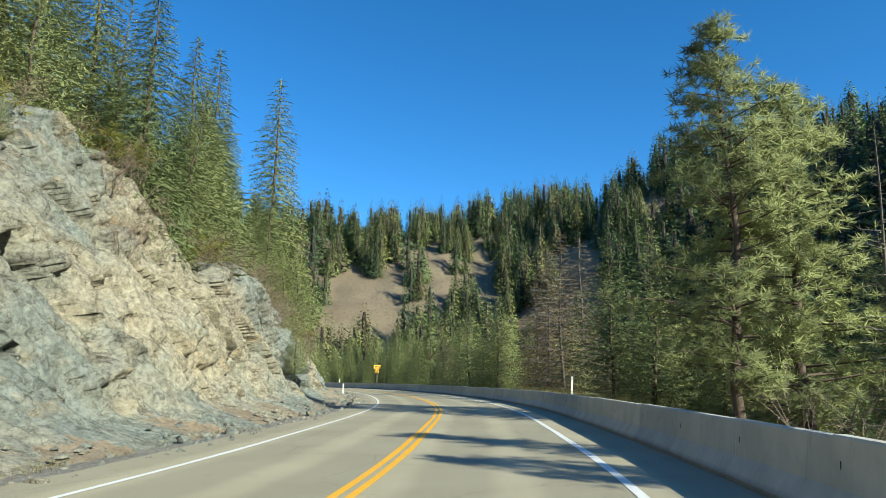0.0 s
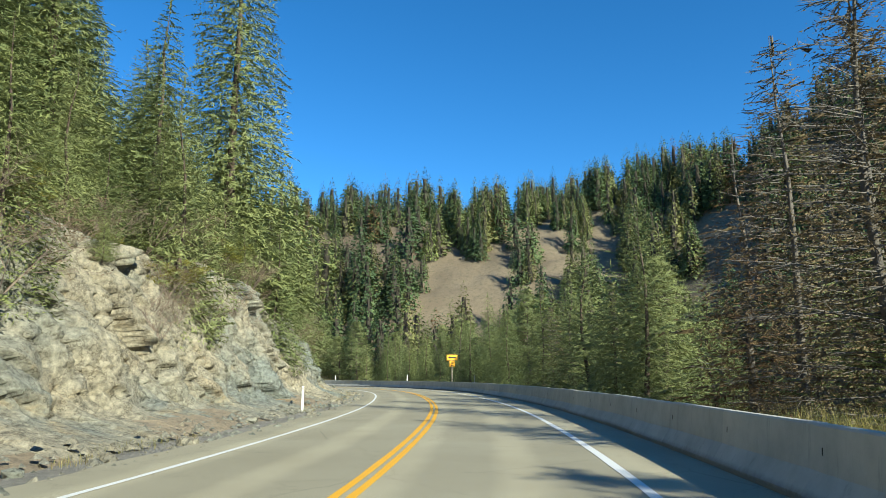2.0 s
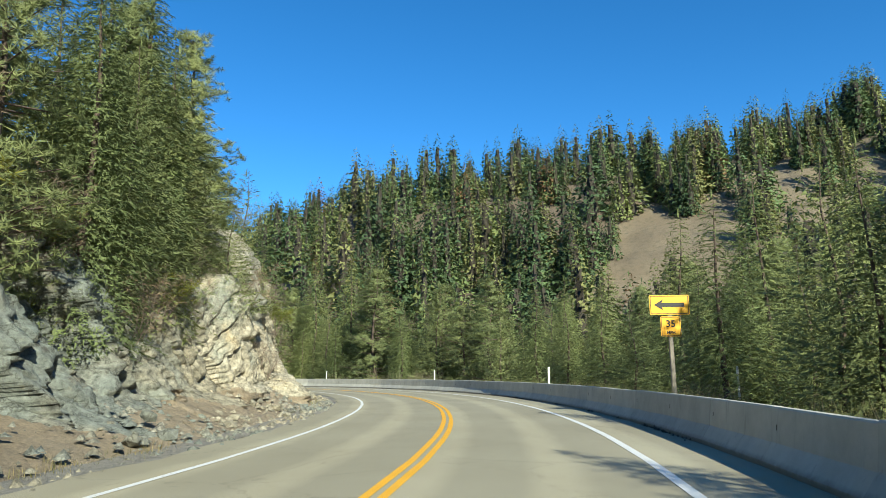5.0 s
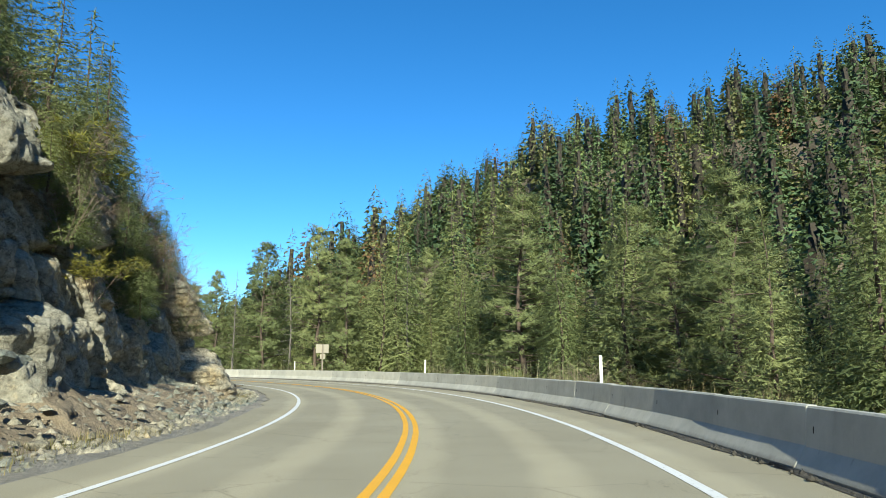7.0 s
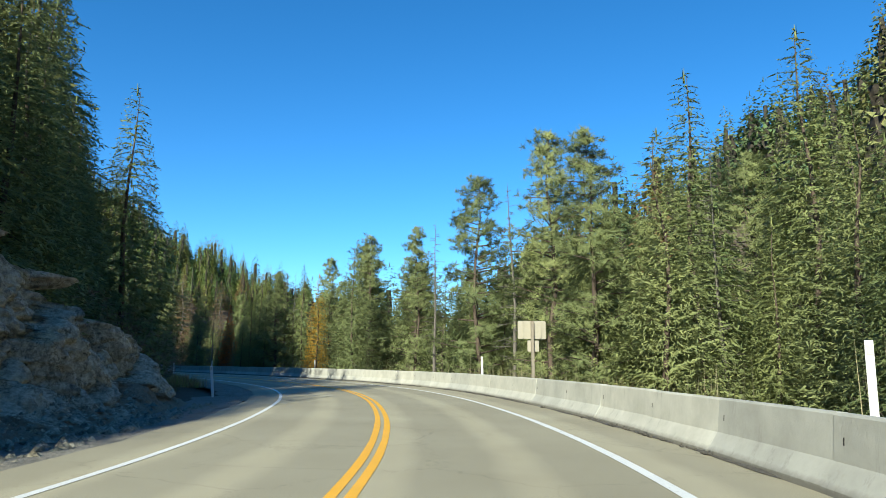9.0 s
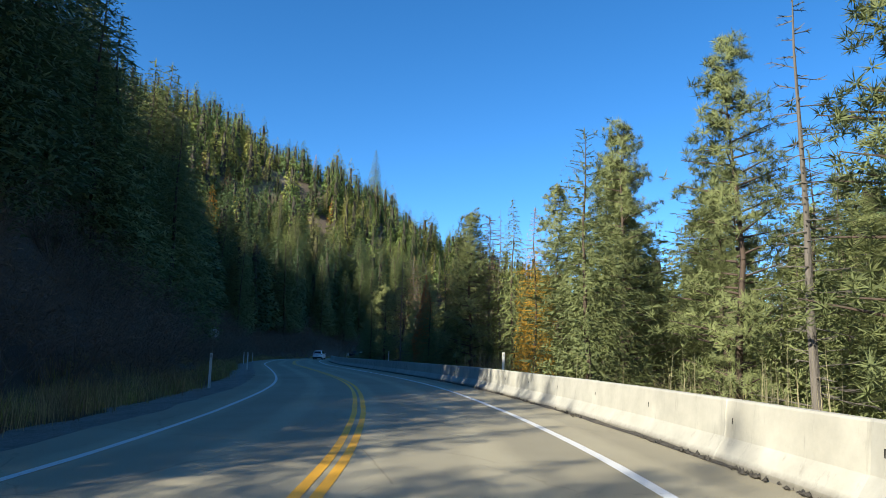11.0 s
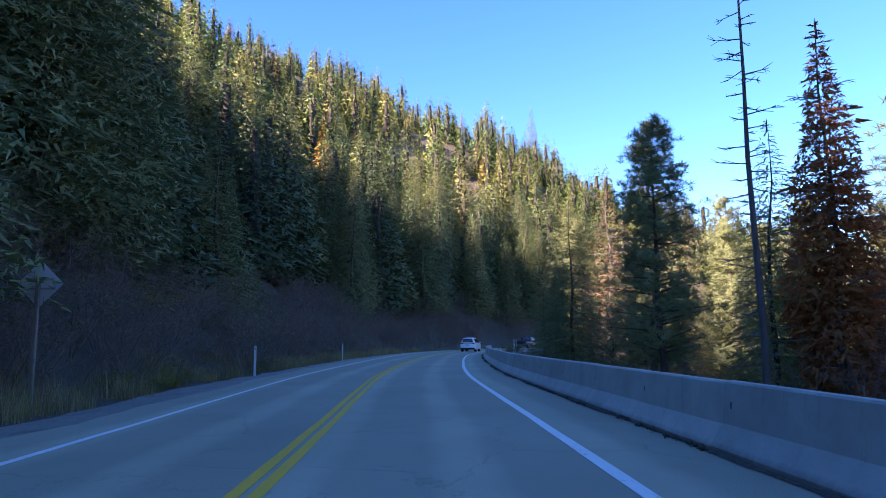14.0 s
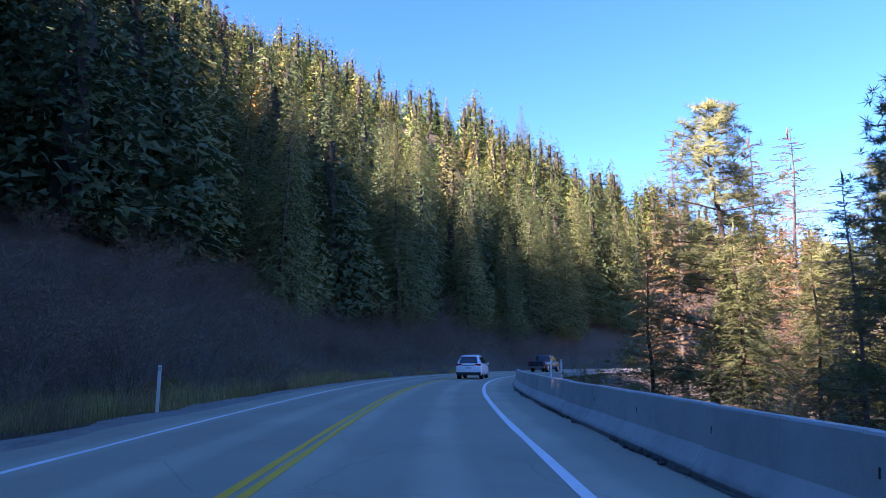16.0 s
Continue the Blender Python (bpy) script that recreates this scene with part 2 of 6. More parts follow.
FIR_LEAF = make_leaf("fir_needles", (0.150, 0.190, 0.084), (0.245, 0.275, 0.115), 0.22)
PINE_LEAF = make_leaf("pine_needles", (0.185, 0.220, 0.102), (0.270, 0.300, 0.135), 0.25)
LARCH_LEAF = make_leaf("autumn_larch_needles", (0.50, 0.30, 0.045), (0.58, 0.36, 0.06), 0.35)
BROWN_LEAF = make_leaf("withered_leaves", (0.19, 0.14, 0.105), (0.27, 0.20, 0.145), 0.25)
RUST_LEAF = make_leaf("rusty_dead_needles", (0.20, 0.13, 0.075), (0.27, 0.18, 0.10), 0.15)
ORANGE_LEAF = make_leaf("orange_dead_needles", (0.56, 0.19, 0.07), (0.60, 0.22, 0.08), 0.4)
DRY_LEAF = make_leaf("dry_grey_brown_needles", (0.15, 0.115, 0.075), (0.21, 0.165, 0.10), 0.15)
BUSH_LEAF = make_leaf("yellow_green_leaves", (0.16, 0.18, 0.035), (0.24, 0.22, 0.05), 0.3)
FAR_LEAF = make_leaf("far_needles", (0, 0, 0), (0, 0, 0), 0.15, attribute=True)
BARK = make_bark("conifer_bark", (0.055, 0.04, 0.03), (0.15, 0.11, 0.085))
GREY_WOOD = make_bark("grey_dead_wood", (0.10, 0.088, 0.075), (0.21, 0.19, 0.165))
TWIG = make_bark("brown_twigs", (0.15, 0.115, 0.085), (0.27, 0.21, 0.165))
GRASS = make_leaf("dry_roadside_grass", (0.34, 0.29, 0.12), (0.36, 0.31, 0.14), 0.3, attribute=True)

# ---- the road's line and the lie of the land ----
CENTRE = [(-26, -150), (-14.5, -85), (-6.0, -27), (-2.3, 0), (-1.16, 8.26), (-0.5, 18), (-0.17, 34.4), (-1.91, 53.2), (-3.52, 63.1), (-7.6, 80.5),
          (-13.0, 97.1), (-19.5, 110.2), (-27.1, 120.9), (-41.8, 133.8), (-53.1, 139.9), (-63.8, 143.4), (-80.0, 146.0), (-96.7, 144.8),
          (-107.5, 142.9), (-118.4, 140.1), (-139.6, 133.8), (-151.3, 130.3), (-164.6, 127.0), (-188.6, 122.0), (-207.7, 119.9), (-225, 120.6),
          (-243, 124.6), (-262, 132), (-280, 143), (-296, 158), (-312, 178), (-330, 210), (-352, 250)]


def spline(points, step):
    p = np.array(points, float)
    k = np.r_[0, np.cumsum(np.linalg.norm(np.diff(p, axis=0), axis=1))]
    n = len(p)
    h = np.diff(k)
    A, B = np.zeros((n, n)), np.zeros((n, 2))
    A[0, 0] = A[-1, -1] = 1
    for i in range(1, n - 1):
        A[i, i - 1:i + 2] = h[i - 1], 2 * (h[i - 1] + h[i]), h[i]
        B[i] = 6 * ((p[i + 1] - p[i]) / h[i] - (p[i] - p[i - 1]) / h[i - 1])
    M = np.linalg.solve(A, B)
    t = np.arange(0, k[-1], step)
    i = np.clip(np.searchsorted(k, t, "right") - 1, 0, n - 2)
    hi = h[i][:, None]
    a = (k[i + 1] - t)[:, None] / hi
    b = 1 - a
    return a * p[i] + b * p[i + 1] + ((a**3 - a) * M[i] + (b**3 - b) * M[i + 1]) * hi**2 / 6


LINE = spline(CENTRE, 1.0)
TANGENT = np.gradient(LINE, axis=0)
TANGENT /= np.linalg.norm(TANGENT, axis=1)[:, None]
RIGHT = np.stack([TANGENT[:, 1], -TANGENT[:, 0]], 1)
U = np.r_[0, np.cumsum(np.linalg.norm(np.diff(LINE, axis=0), axis=1))]
U -= U[np.argmin(np.abs(LINE[:, 1]) + 50 * (LINE[:, 0] < -20))]  # 0 beside the first camera


def road_point(u, s):
    x = np.interp(u, U, LINE[:, 0]) + s * np.interp(u, U, RIGHT[:, 0])
    y = np.interp(u, U, LINE[:, 1]) + s * np.interp(u, U, RIGHT[:, 1])
    return x, y


def road_heading(u):
    return math.atan2(-float(np.interp(u, U, TANGENT[:, 0])), float(np.interp(u, U, TANGENT[:, 1])))


def beside(x, y):
    """Distance along the road and to its right, for arrays of places."""
    x, y = np.asarray(x, float).ravel(), np.asarray(y, float).ravel()
    u, s = np.empty_like(x), np.empty_like(x)
    for a in range(0, len(x), 4000):
        dx, dy = x[a:a + 4000, None] - LINE[:, 0], y[a:a + 4000, None] - LINE[:, 1]
        k = np.argmin(dx**2 + dy**2, 1)
        r = np.arange(len(k))
        along = dx[r, k] * TANGENT[k, 0] + dy[r, k] * TANGENT[k, 1]
        across = dx[r, k] * RIGHT[k, 0] + dy[r, k] * RIGHT[k, 1]
        u[a:a + 4000] = U[k] + along
        s[a:a + 4000] = np.sign(across) * np.hypot(across, np.where(np.abs(along) > 1, along, 0))
    return u, s


def hash2(i, j, seed=0):
    v = np.sin(i * 127.1 + j * 311.7 + seed * 74.7) * 43758.5453
    return v - np.floor(v)


def value_noise(x, y, seed=0):
    i, j = np.floor(x), np.floor(y)
    f, g = x - i, y - j
    f, g = f * f * (3 - 2 * f), g * g * (3 - 2 * g)
    a, b = hash2(i, j, seed), hash2(i + 1, j, seed)
    c, d = hash2(i, j + 1, seed), hash2(i + 1, j + 1, seed)
    return (a + (b - a) * f) * (1 - g) + (c + (d - c) * f) * g


def fractal(x, y, seed=0, octaves=4):
    return sum((value_noise(x * 2**k, y * 2**k, seed + k) - 0.5) / 2**k for k in range(octaves))


def smooth(a, b, v):
    t = np.clip((v - a) / (b - a), 0, 1)
    return t * t * (3 - 2 * t)


HILL_FOOT = np.array([(75, -120), (66, 20), (50, 70), (45, 112), (45, 168), (5, 204), (-60, 200), (-120, 178), (-175, 186), (-260, 235), (-400, 330), (-800, 560)], float)
NOSE = np.array([-38.0, 116.0])


def beyond_foot(x, y):
    """Signed distance behind the foot of the hill across the river."""
    best = np.full(x.shape, 1e9)
    sign = np.ones(x.shape)
    for a, b in zip(HILL_FOOT[:-1], HILL_FOOT[1:]):
        d = b - a
        k = np.clip(((x - a[0]) * d[0] + (y - a[1]) * d[1]) / (d @ d), 0, 1)
        ex, ey = x - a[0] - k * d[0], y - a[1] - k * d[1]
        r = np.hypot(ex, ey)
        side = np.sign(d[0] * ey - d[1] * ex)
        near = r < best
        best, sign = np.where(near, r, best), np.where(near, -side, sign)
    return best * sign


WALL_U = [-80, -20, 0, 15, 20, 24.5, 25.5, 26.5, 28.8, 30.5, 33, 42.5, 45, 52, 65, 70, 80, 87, 95, 105, 112, 116, 129, 137, 142, 150, 158, 166, 176, 200]
WALL_H = [8, 9.4, 9.7, 9.6, 8.9, 8.8, 7.6, 5.0, 5.0, 6.1, 6.7, 6.9, 5.7, 5.4, 6.1, 6.2, 5.1, 5.5, 5.0, 4.4, 6.5, 11.4, 11.2, 8.8, 7.2, 6.8, 6.4, 4.6, 1.5, 0.6]
FOOT_U = [-80, 0, 60, 100, 118, 130, 140, 150, 165, 200, 500]
FOOT_D = [5.0, 4.9, 4.9, 5.0, 5.5, 5.9, 5.9, 5.6, 6.0, 6.2, 6.2]


def wall_height(u):
    return np.interp(u, WALL_U, WALL_H)


def wall_foot(u):
    return np.interp(u, FOOT_U, FOOT_D)


def wall_lean(u):
    """Metres back per metre up, over the debris at the foot."""
    return np.interp(u, [-80, 100, 113, 134, 142, 160, 600], [0.58, 0.56, 0.24, 0.26, 0.40, 0.5, 0.8])


def wall_back(u, up):
    low = np.interp(u, [-80, 95, 104, 113, 118, 136, 145, 165, 600], [0.7, 0.8, 1.3, 1.5, 1.3, 1.2, 1.0, 0.5, 0.4])
    rounded_top = np.interp(u, [110, 114, 134, 140], [0, 0.5, 0.5, 0])
    return np.minimum(up, low) * 1.35 + np.maximum(up - low, 0) * wall_lean(u) + np.maximum(up - 7.0, 0) * rounded_top


def land(x, y):
    shape = np.shape(x)
    x, y = np.asarray(x, float).ravel(), np.asarray(y, float).ravel()
    u, s = beside(x, y)
    d = -s
    # the hill on the inner side of the bend
    h = wall_height(u)
    foot = wall_foot(u)
    behind = np.interp(u, [172, 182], [1.0, 0.0])
    top = foot + wall_back(u, h) + 2.2 + behind
    cut = (d - foot - 2.0 - behind) / np.maximum(wall_back(u, h) + 0.2, 0.5)
    cap = 9 + 0.5 * np.clip(np.hypot(x - NOSE[0], y - NOSE[1]) - 22, 0, 260)
    ridge = np.interp(y, [0, 36, 61, 100, 140, 195, 260, 400], [118, 104, 92, 74, 44, 26, 18, 14])
    w = smooth(-150, -260, x)
    cap = cap * (1 - w) + ridge * w
    steep = np.interp(u, [0, 120, 165, 230], [0.62, 0.55, 0.72, 0.80])
    rise = np.maximum(d - top, 0) * steep
    rise = -8 * np.log(np.exp(-rise / 8) + np.exp(-cap / 8)) + fractal(x / 22, y / 22, 3) * np.clip(rise, 0, 6)
    left = np.where(d < top, np.clip(cut, 0, 1) * (h - 0.9) - 0.35, h - 1.2 + np.maximum(rise, 0))
    left = np.where(d < foot + 1.0, -0.35, left)
    # the bank towards the river and the hill across it
    e = beyond_foot(x, y)
    bank = -0.3 - 3.7 * smooth(6.5, 18, s) + fractal(x / 6, y / 6, 5) * smooth(7, 14, s) * 1.2
    k = np.maximum(e, 0)
    slope = np.interp(x, [-160, -60, 30, 50], [0.58, 0.70, 0.70, 0.85]) + 0.10 * fractal(x / 60, y / 60, 9)
    tall = np.interp(x, [-600, -200, -100, 0, 120], [70, 66, 72, 76, 90])
    far = -6 * np.log(np.exp(-slope * k / 6) + np.exp(-tall / 6))
    far += fractal(x / 35, y / 35, 11) * np.clip(k * 0.12, 0, 9)
    right = bank + np.maximum(far, 0)
    z = np.where(s < 0, left, right)
    return z.reshape(shape)


# ---- ground sheet ----
def axis(lo, hi, fine, far):
    out = [lo + fine * i for i in range(int((hi - lo) / fine) + 1)]
    step, a, b = fine, out[0], out[-1]
    while b < far:
        step *= 1.12
        a, b = a - step, b + step
        out = [a] + out + [b]
    return np.array(out)


gx, gy = axis(-330, 90, 2.5, 3200), axis(-40, 340, 2.5, 3200)
X, Y = np.meshgrid(gx, gy)
Z = land(X, Y)
nx, ny = len(gx), len(gy)
idx = np.arange(nx * ny).reshape(ny, nx)
quads = np.stack([idx[:-1, :-1], idx[:-1, 1:], idx[1:, 1:], idx[1:, :-1]], -1).reshape(-1, 4)
ground_me = mesh_of("ground", np.stack([X, Y, Z], -1).reshape(-1, 3), quads, [HILLSIDE], smooth=True)


def bare_slope(x, y):
    """Where the hill across the river is open, dry ground."""
    a = smooth(-54, -30, x) * (1 - smooth(60, 90, x)) * smooth(195, 210, y) * (1 - smooth(330, 350, y))
    return a


fx, fy = X.ravel(), Y.ravel()
fu, fs = beside(fx, fy)
open_land = np.clip(bare_slope(fx, fy) * 1.3 + 0.9 * fractal(fx / 14, fy / 14, 21), 0, 1)
open_land = np.maximum(open_land, np.where((fs < 0) & (fs > -15) & (fu < 165), 0.8, 0))
layer = ground_me.attributes.new("open_land", "FLOAT", "POINT")
layer.data.foreach_set("value", open_land.astype(np.float32))
tagged(new("ground", ground_me), "forest floor and dry tan hillside soil", "ground", kind="structure")


# ---- road ----
def ribbon(name, u0, u1, s0, s1, z0, z1, mat, step=1.0, wobble=0.0, seed=0):
    u = np.arange(u0, u1 + step * 0.5, step)
    verts, faces, uvs = [], [], []
    cols = max(2, int(abs(s1 - s0) / 1.5) + 1)
    for k in range(cols):
        f = k / (cols - 1)
        s = s0 + (s1 - s0) * f
        w = wobble * fractal(u / 1.7, u * 0 + k * 5.3, seed, 3) * (k == 0 or k == cols - 1)
        x, y = road_point(u, s + w)
        verts.append(np.stack([x, y, np.full_like(x, z0 + (z1 - z0) * f)], 1))
        uvs.append(np.stack([np.full_like(u, s), u], 1))
    v = np.stack(verts, 1).reshape(-1, 3)
    uvv = np.stack(uvs, 1).reshape(-1, 2)
    i = np.arange(len(u) * cols).reshape(len(u), cols)
    q = np.stack([i[:-1, :-1], i[:-1, 1:], i[1:, 1:], i[1:, :-1]], -1).reshape(-1, 4)
    me = mesh_of(name, v, q, [mat], smooth=True)
    layer = me.uv_layers.new(name="UVMap")
    layer.data.foreach_set("uv", uvv[q.ravel()].astype(np.float32).ravel())
    return me


U0, U1 = -140, 400
LEFT_EDGE, RIGHT_EDGE = -3.25, 3.55
road = tagged(new("road", ribbon("road", U0, U1, -4.45, 5.35, 0.0, 0.0, ASPHALT, wobble=0.25)), "worn light grey two-lane asphalt road", "road", kind="structure")
for nm, s, w, mat, label in (("edge_line_left", LEFT_EDGE, 0.06, WHITE_LINE, "worn white painted edge line"),
                             ("edge_line_right", RIGHT_EDGE, 0.075, WHITE_LINE, "worn white painted edge line"),
                             ("centre_line_left", -0.125, 0.062, YELLOW_LINE, "double yellow painted centre line"),
                             ("centre_line_right", 0.085, 0.062, YELLOW_LINE, "double yellow painted centre line")):
    tagged(new(nm, ribbon(nm, U0, U1, s - w, s + w, 0.006, 0.006, mat, wobble=0.02)), label, "road marking", kind="structure")
tagged(new("shoulder_left", ribbon("shoulder_left", 182, U1, -6.0, -4.3, -0.10, -0.015, GRAVEL, wobble=0.5, seed=4)), "narrow gravel shoulder below the wooded hill", "road shoulder", kind="structure")
tagged(new("shoulder_rock", ribbon("shoulder_rock", U0, 183, -6.9, -4.3, -0.12, -0.015, GRAVEL, wobble=0.5, seed=4)), "dusty grey gravel shoulder with rock debris", "road shoulder", kind="structure")
tagged(new("shoulder_right", ribbon("shoulder_right", U0, U1, 5.2, 7.2, -0.02, -0.25, GRAVEL, wobble=0.5, seed=8)), "gravel shoulder behind the barrier", "road shoulder", kind="structure")


# ---- rock cut ----
def facets(p, cell, amp, tilt, seed):
    """Angular blocks between two sets of joints: each has its own offset and slant. Also how far each place is from the nearest joint."""
    row = p[..., 1] / cell[1] + 0.4 * fractal(p[..., 0] / (cell[0] * 2.5), p[..., 1] * 0, seed + 5, 2)
    j = np.floor(row)
    col = (p[..., 0] / cell[0]) * (0.65 + 0.8 * hash2(j, j * 0, seed)) + 7 * hash2(j, j * 0 + 3, seed + 1) + 0.25 * (row - j) * (hash2(j, j * 0 + 9, seed) - 0.5)
    i = np.floor(col)
    a, b = col - i - 0.5, row - j - 0.5
    val = amp * (hash2(i, j, seed + 2) - 0.5) + tilt * (a * (hash2(i, j, seed + 3) - 0.5) + b * (hash2(i, j, seed + 4) - 0.5))
    return val, np.minimum(0.5 - np.abs(a), 0.5 - np.abs(b))


def rock_face(u0, u1, name, label, seed, block=(3.8, 1.9), deep=0.75, stone=None, step=0.11, rows=80, dip=52, set_back=1.25, split=0.3, detail=1.0):
    """A blasted rock wall beside the road: tilted blocks of three sizes with open joints between them."""
    u = np.arange(u0, u1, step)
    v = np.r_[np.linspace(0, 1, rows), 1.15, 1.3, 1.5]
    UU, VV = np.meshgrid(u, v, indexing="ij")
    H = wall_height(UU) * (1 + 0.16 * fractal(UU / 4, UU * 0, seed, 3)) + 0.5
    over = np.clip(VV - 1, 0, 1)
    up = np.minimum(VV, 1) * H
    back = wall_back(UU, up)
    warp = 0.5 * detail**3 * fractal(UU / 2.2, up / 2.2, seed + 50, 3)
    c, d = math.cos(radians(dip)), math.sin(radians(dip))
    q = np.stack([UU * c - up * d + warp, UU * d + up * c + warp], -1)  # along the dipping beds and across them
    big, joint = facets(q, np.array(block), deep, 1.0, seed)
    mid, crack = facets(q, np.array([1.5, 0.7]), 0.38, 0.7, seed + 10)
    small, chink = facets(q, np.array([0.5, 0.3]), 0.15, 0.3, seed + 20)
    push = big + mid * (0.4 + 0.6 * detail) + small * detail + 0.9 * fractal(UU / 9, up / 9, seed + 30) + 0.10 * detail * fractal(UU / 0.5, up / 0.5, seed + 70, 2)
    push -= split * np.exp(-(joint / 0.03) ** 2) + 0.45 * split * np.exp(-(crack / 0.05) ** 2) + 0.15 * split * np.exp(-(chink / 0.1) ** 2)
    debris = np.interp(UU, [-80, 90, 104, 120, 170], [0.2, 0.3, 1.0, 0.9, 0.6]) + 0.9 * fractal(UU / 2.5, UU * 0, seed + 60)
    fade = (0.25 + 0.75 * smooth(0.0, 0.8, up)) * np.where(up < debris, 0.6, 1.0)
    back = back + set_back * smooth(0.0, 1.1, up) - push * fade * (1 - smooth(0, 0.5, over)) + over * 9
    s = -(wall_foot(UU) + back)
    end = smooth(u0, u0 + 3, UU) * (1 - smooth(u1 - 3, u1, UU))
    z = up * end + over * 2.0 - 0.3
    s = s - (1 - end) * 1.5
    x, y = road_point(UU.ravel(), 0)
    ox, oy = np.interp(UU.ravel(), U, RIGHT[:, 0]), np.interp(UU.ravel(), U, RIGHT[:, 1])
    verts = np.stack([x + ox * s.ravel(), y + oy * s.ravel(), z.ravel()], 1)
    i = np.arange(UU.size).reshape(UU.shape)
    quads = np.stack([i[:-1, :-1], i[1:, :-1], i[1:, 1:], i[:-1, 1:]], -1).reshape(-1, 4)
    me = mesh_of(name, verts, quads, [stone or ROCK, TALUS])
    me.polygons.foreach_set("material_index", (up < debris)[:-1, :-1].ravel().astype(np.int32))
    return tagged(new(name, me), label, "rock face", kind="structure")


rock_face(-10, 116, "rock_cut", "fractured cream and grey-green rock cut beside the road", 2)
rock_face(108, 141, "rock_buttress", "tall steep pale rock buttress with blocky ledges", 33, (3.4, 2.0), 1.3, PALE_ROCK, 0.09, 110, 78, 0.2, 0.45, 0.6)
rock_face(137, 180, "rock_cut_far", "low broken rock bank in the hill's shade", 57, (3.2, 2.6), 1.7, PALE_ROCK, 0.11, 70, 65, 0.3, 0.45, 0.7)


# ---- concrete barrier ----
def barrier_mesh():
    prof = [(-0.30, 0.0), (-0.30, 0.08), (-0.13, 0.34), (-0.08, 0.82), (-0.06, 0.845), (0.06, 0.845), (0.08, 0.82), (0.13, 0.34), (0.30, 0.08), (0.30, 0.0)]
    n, L = len(prof), 3.075
    ys = [0, 0.012, L - 0.012, L]
    verts = []
    for k, yy in enumerate(ys):
        g = 0.008 if k in (0, 3) else 0.0
        for x, z in prof:
            verts.append((x - math.copysign(g, x), yy, max(0.0, z - g * (z > 0.1))))
    faces = []
    for k in range(3):
        for i in range(n - 1):
            a = k * n + i
            faces.append((a, a + 1, a + n + 1, a + n))
    faces.append(tuple(range(n)))
    faces.append(tuple(range(4 * n - 1, 3 * n - 1, -1)))
    return mesh_of("concrete_barrier", verts, faces, [CONCRETE])


BARRIER_S = 5.35
bar_me = barrier_mesh()
slot_me = bm_mesh("lifting_slot", box_bm(0.012, 0.024, 0.085, 0.003), make_plain("dark_slot", (0.03, 0.028, 0.025), 0.9))
rng = random.Random(5)
u, k = -41.0, 0
while u < 303:
    du = 3.05
    for _ in range(4):
        x, y = road_point(u, BARRIER_S)
        x2, y2 = road_point(u + du, BARRIER_S)
        du *= 3.05 / math.hypot(x2 - x, y2 - y)
    ob = tagged(new("concrete_barrier", bar_me), "stained precast concrete road barrier segment at the road's edge", "road barrier", "barrier segments along the road")
    ob.matrix_world = pose(float(x), float(y), -0.005 + rng.uniform(-0.008, 0.008), rng.uniform(-0.15, 0.15), rng.uniform(-0.5, 0.5), math.degrees(math.atan2(-(x2 - x), y2 - y)) + rng.uniform(-0.15, 0.15))
    part("lifting_slot", slot_me, ob, "dark lifting slot", pose(-0.105, 2.86, 0.56, 0, 5))
    u += du
    k += 1
LIP = make_soil("broken_asphalt", (0.07, 0.065, 0.057), (0.11, 0.10, 0.085), (0.16, 0.14, 0.11))
for u0, u1 in ((118, 212), (214, 300)):
    tagged(new("asphalt_lip", ribbon("asphalt_lip", u0, u1, 5.0, 5.085, 0.008, 0.06, LIP, step=0.3, wobble=0.14, seed=u0)), "crumbled dark asphalt lip at the barrier's foot", "asphalt lip", kind="structure")



def crumbs(u0, u1, n, seed):
    """Small dark lumps of broken asphalt and grit lying in clusters along the barrier's foot."""
    g = np.random.RandomState(seed)
    u = u0 + (u1 - u0) * g.rand(n)
    keep = fractal(u / 2.5, u * 0 + seed, seed, 3) > -0.05
    u = u[keep]
    x, y = road_point(u, 5.02 + 0.05 * g.randn(len(u)))
    r = 0.012 + 0.05 * g.rand(len(u)) ** 3
    base = np.array([(1, 0, 0), (-0.5, 0.87, 0), (-0.5, -0.87, 0), (0.1, 0.1, 1.0), (0, 0, -0.4)])
    tri = np.array([(0, 1, 3), (1, 2, 3), (2, 0, 3), (1, 0, 4), (2, 1, 4), (0, 2, 4)])
    v = base[None] * r[:, None, None] * (0.6 + 0.8 * g.rand(len(u), 5, 1)) + np.stack([x, y, 0.02 + 0 * x], 1)[:, None]
    f = tri[None] + 5 * np.arange(len(u))[:, None, None]
    return tagged(new("asphalt_crumbs", mesh_of("asphalt_crumbs", v.reshape(-1, 3), f.reshape(-1, 3), [LIP])), "dark crumbs of broken asphalt along the barrier's foot", "debris", kind="stuff")


crumbs(100, 300, 5200, 3)

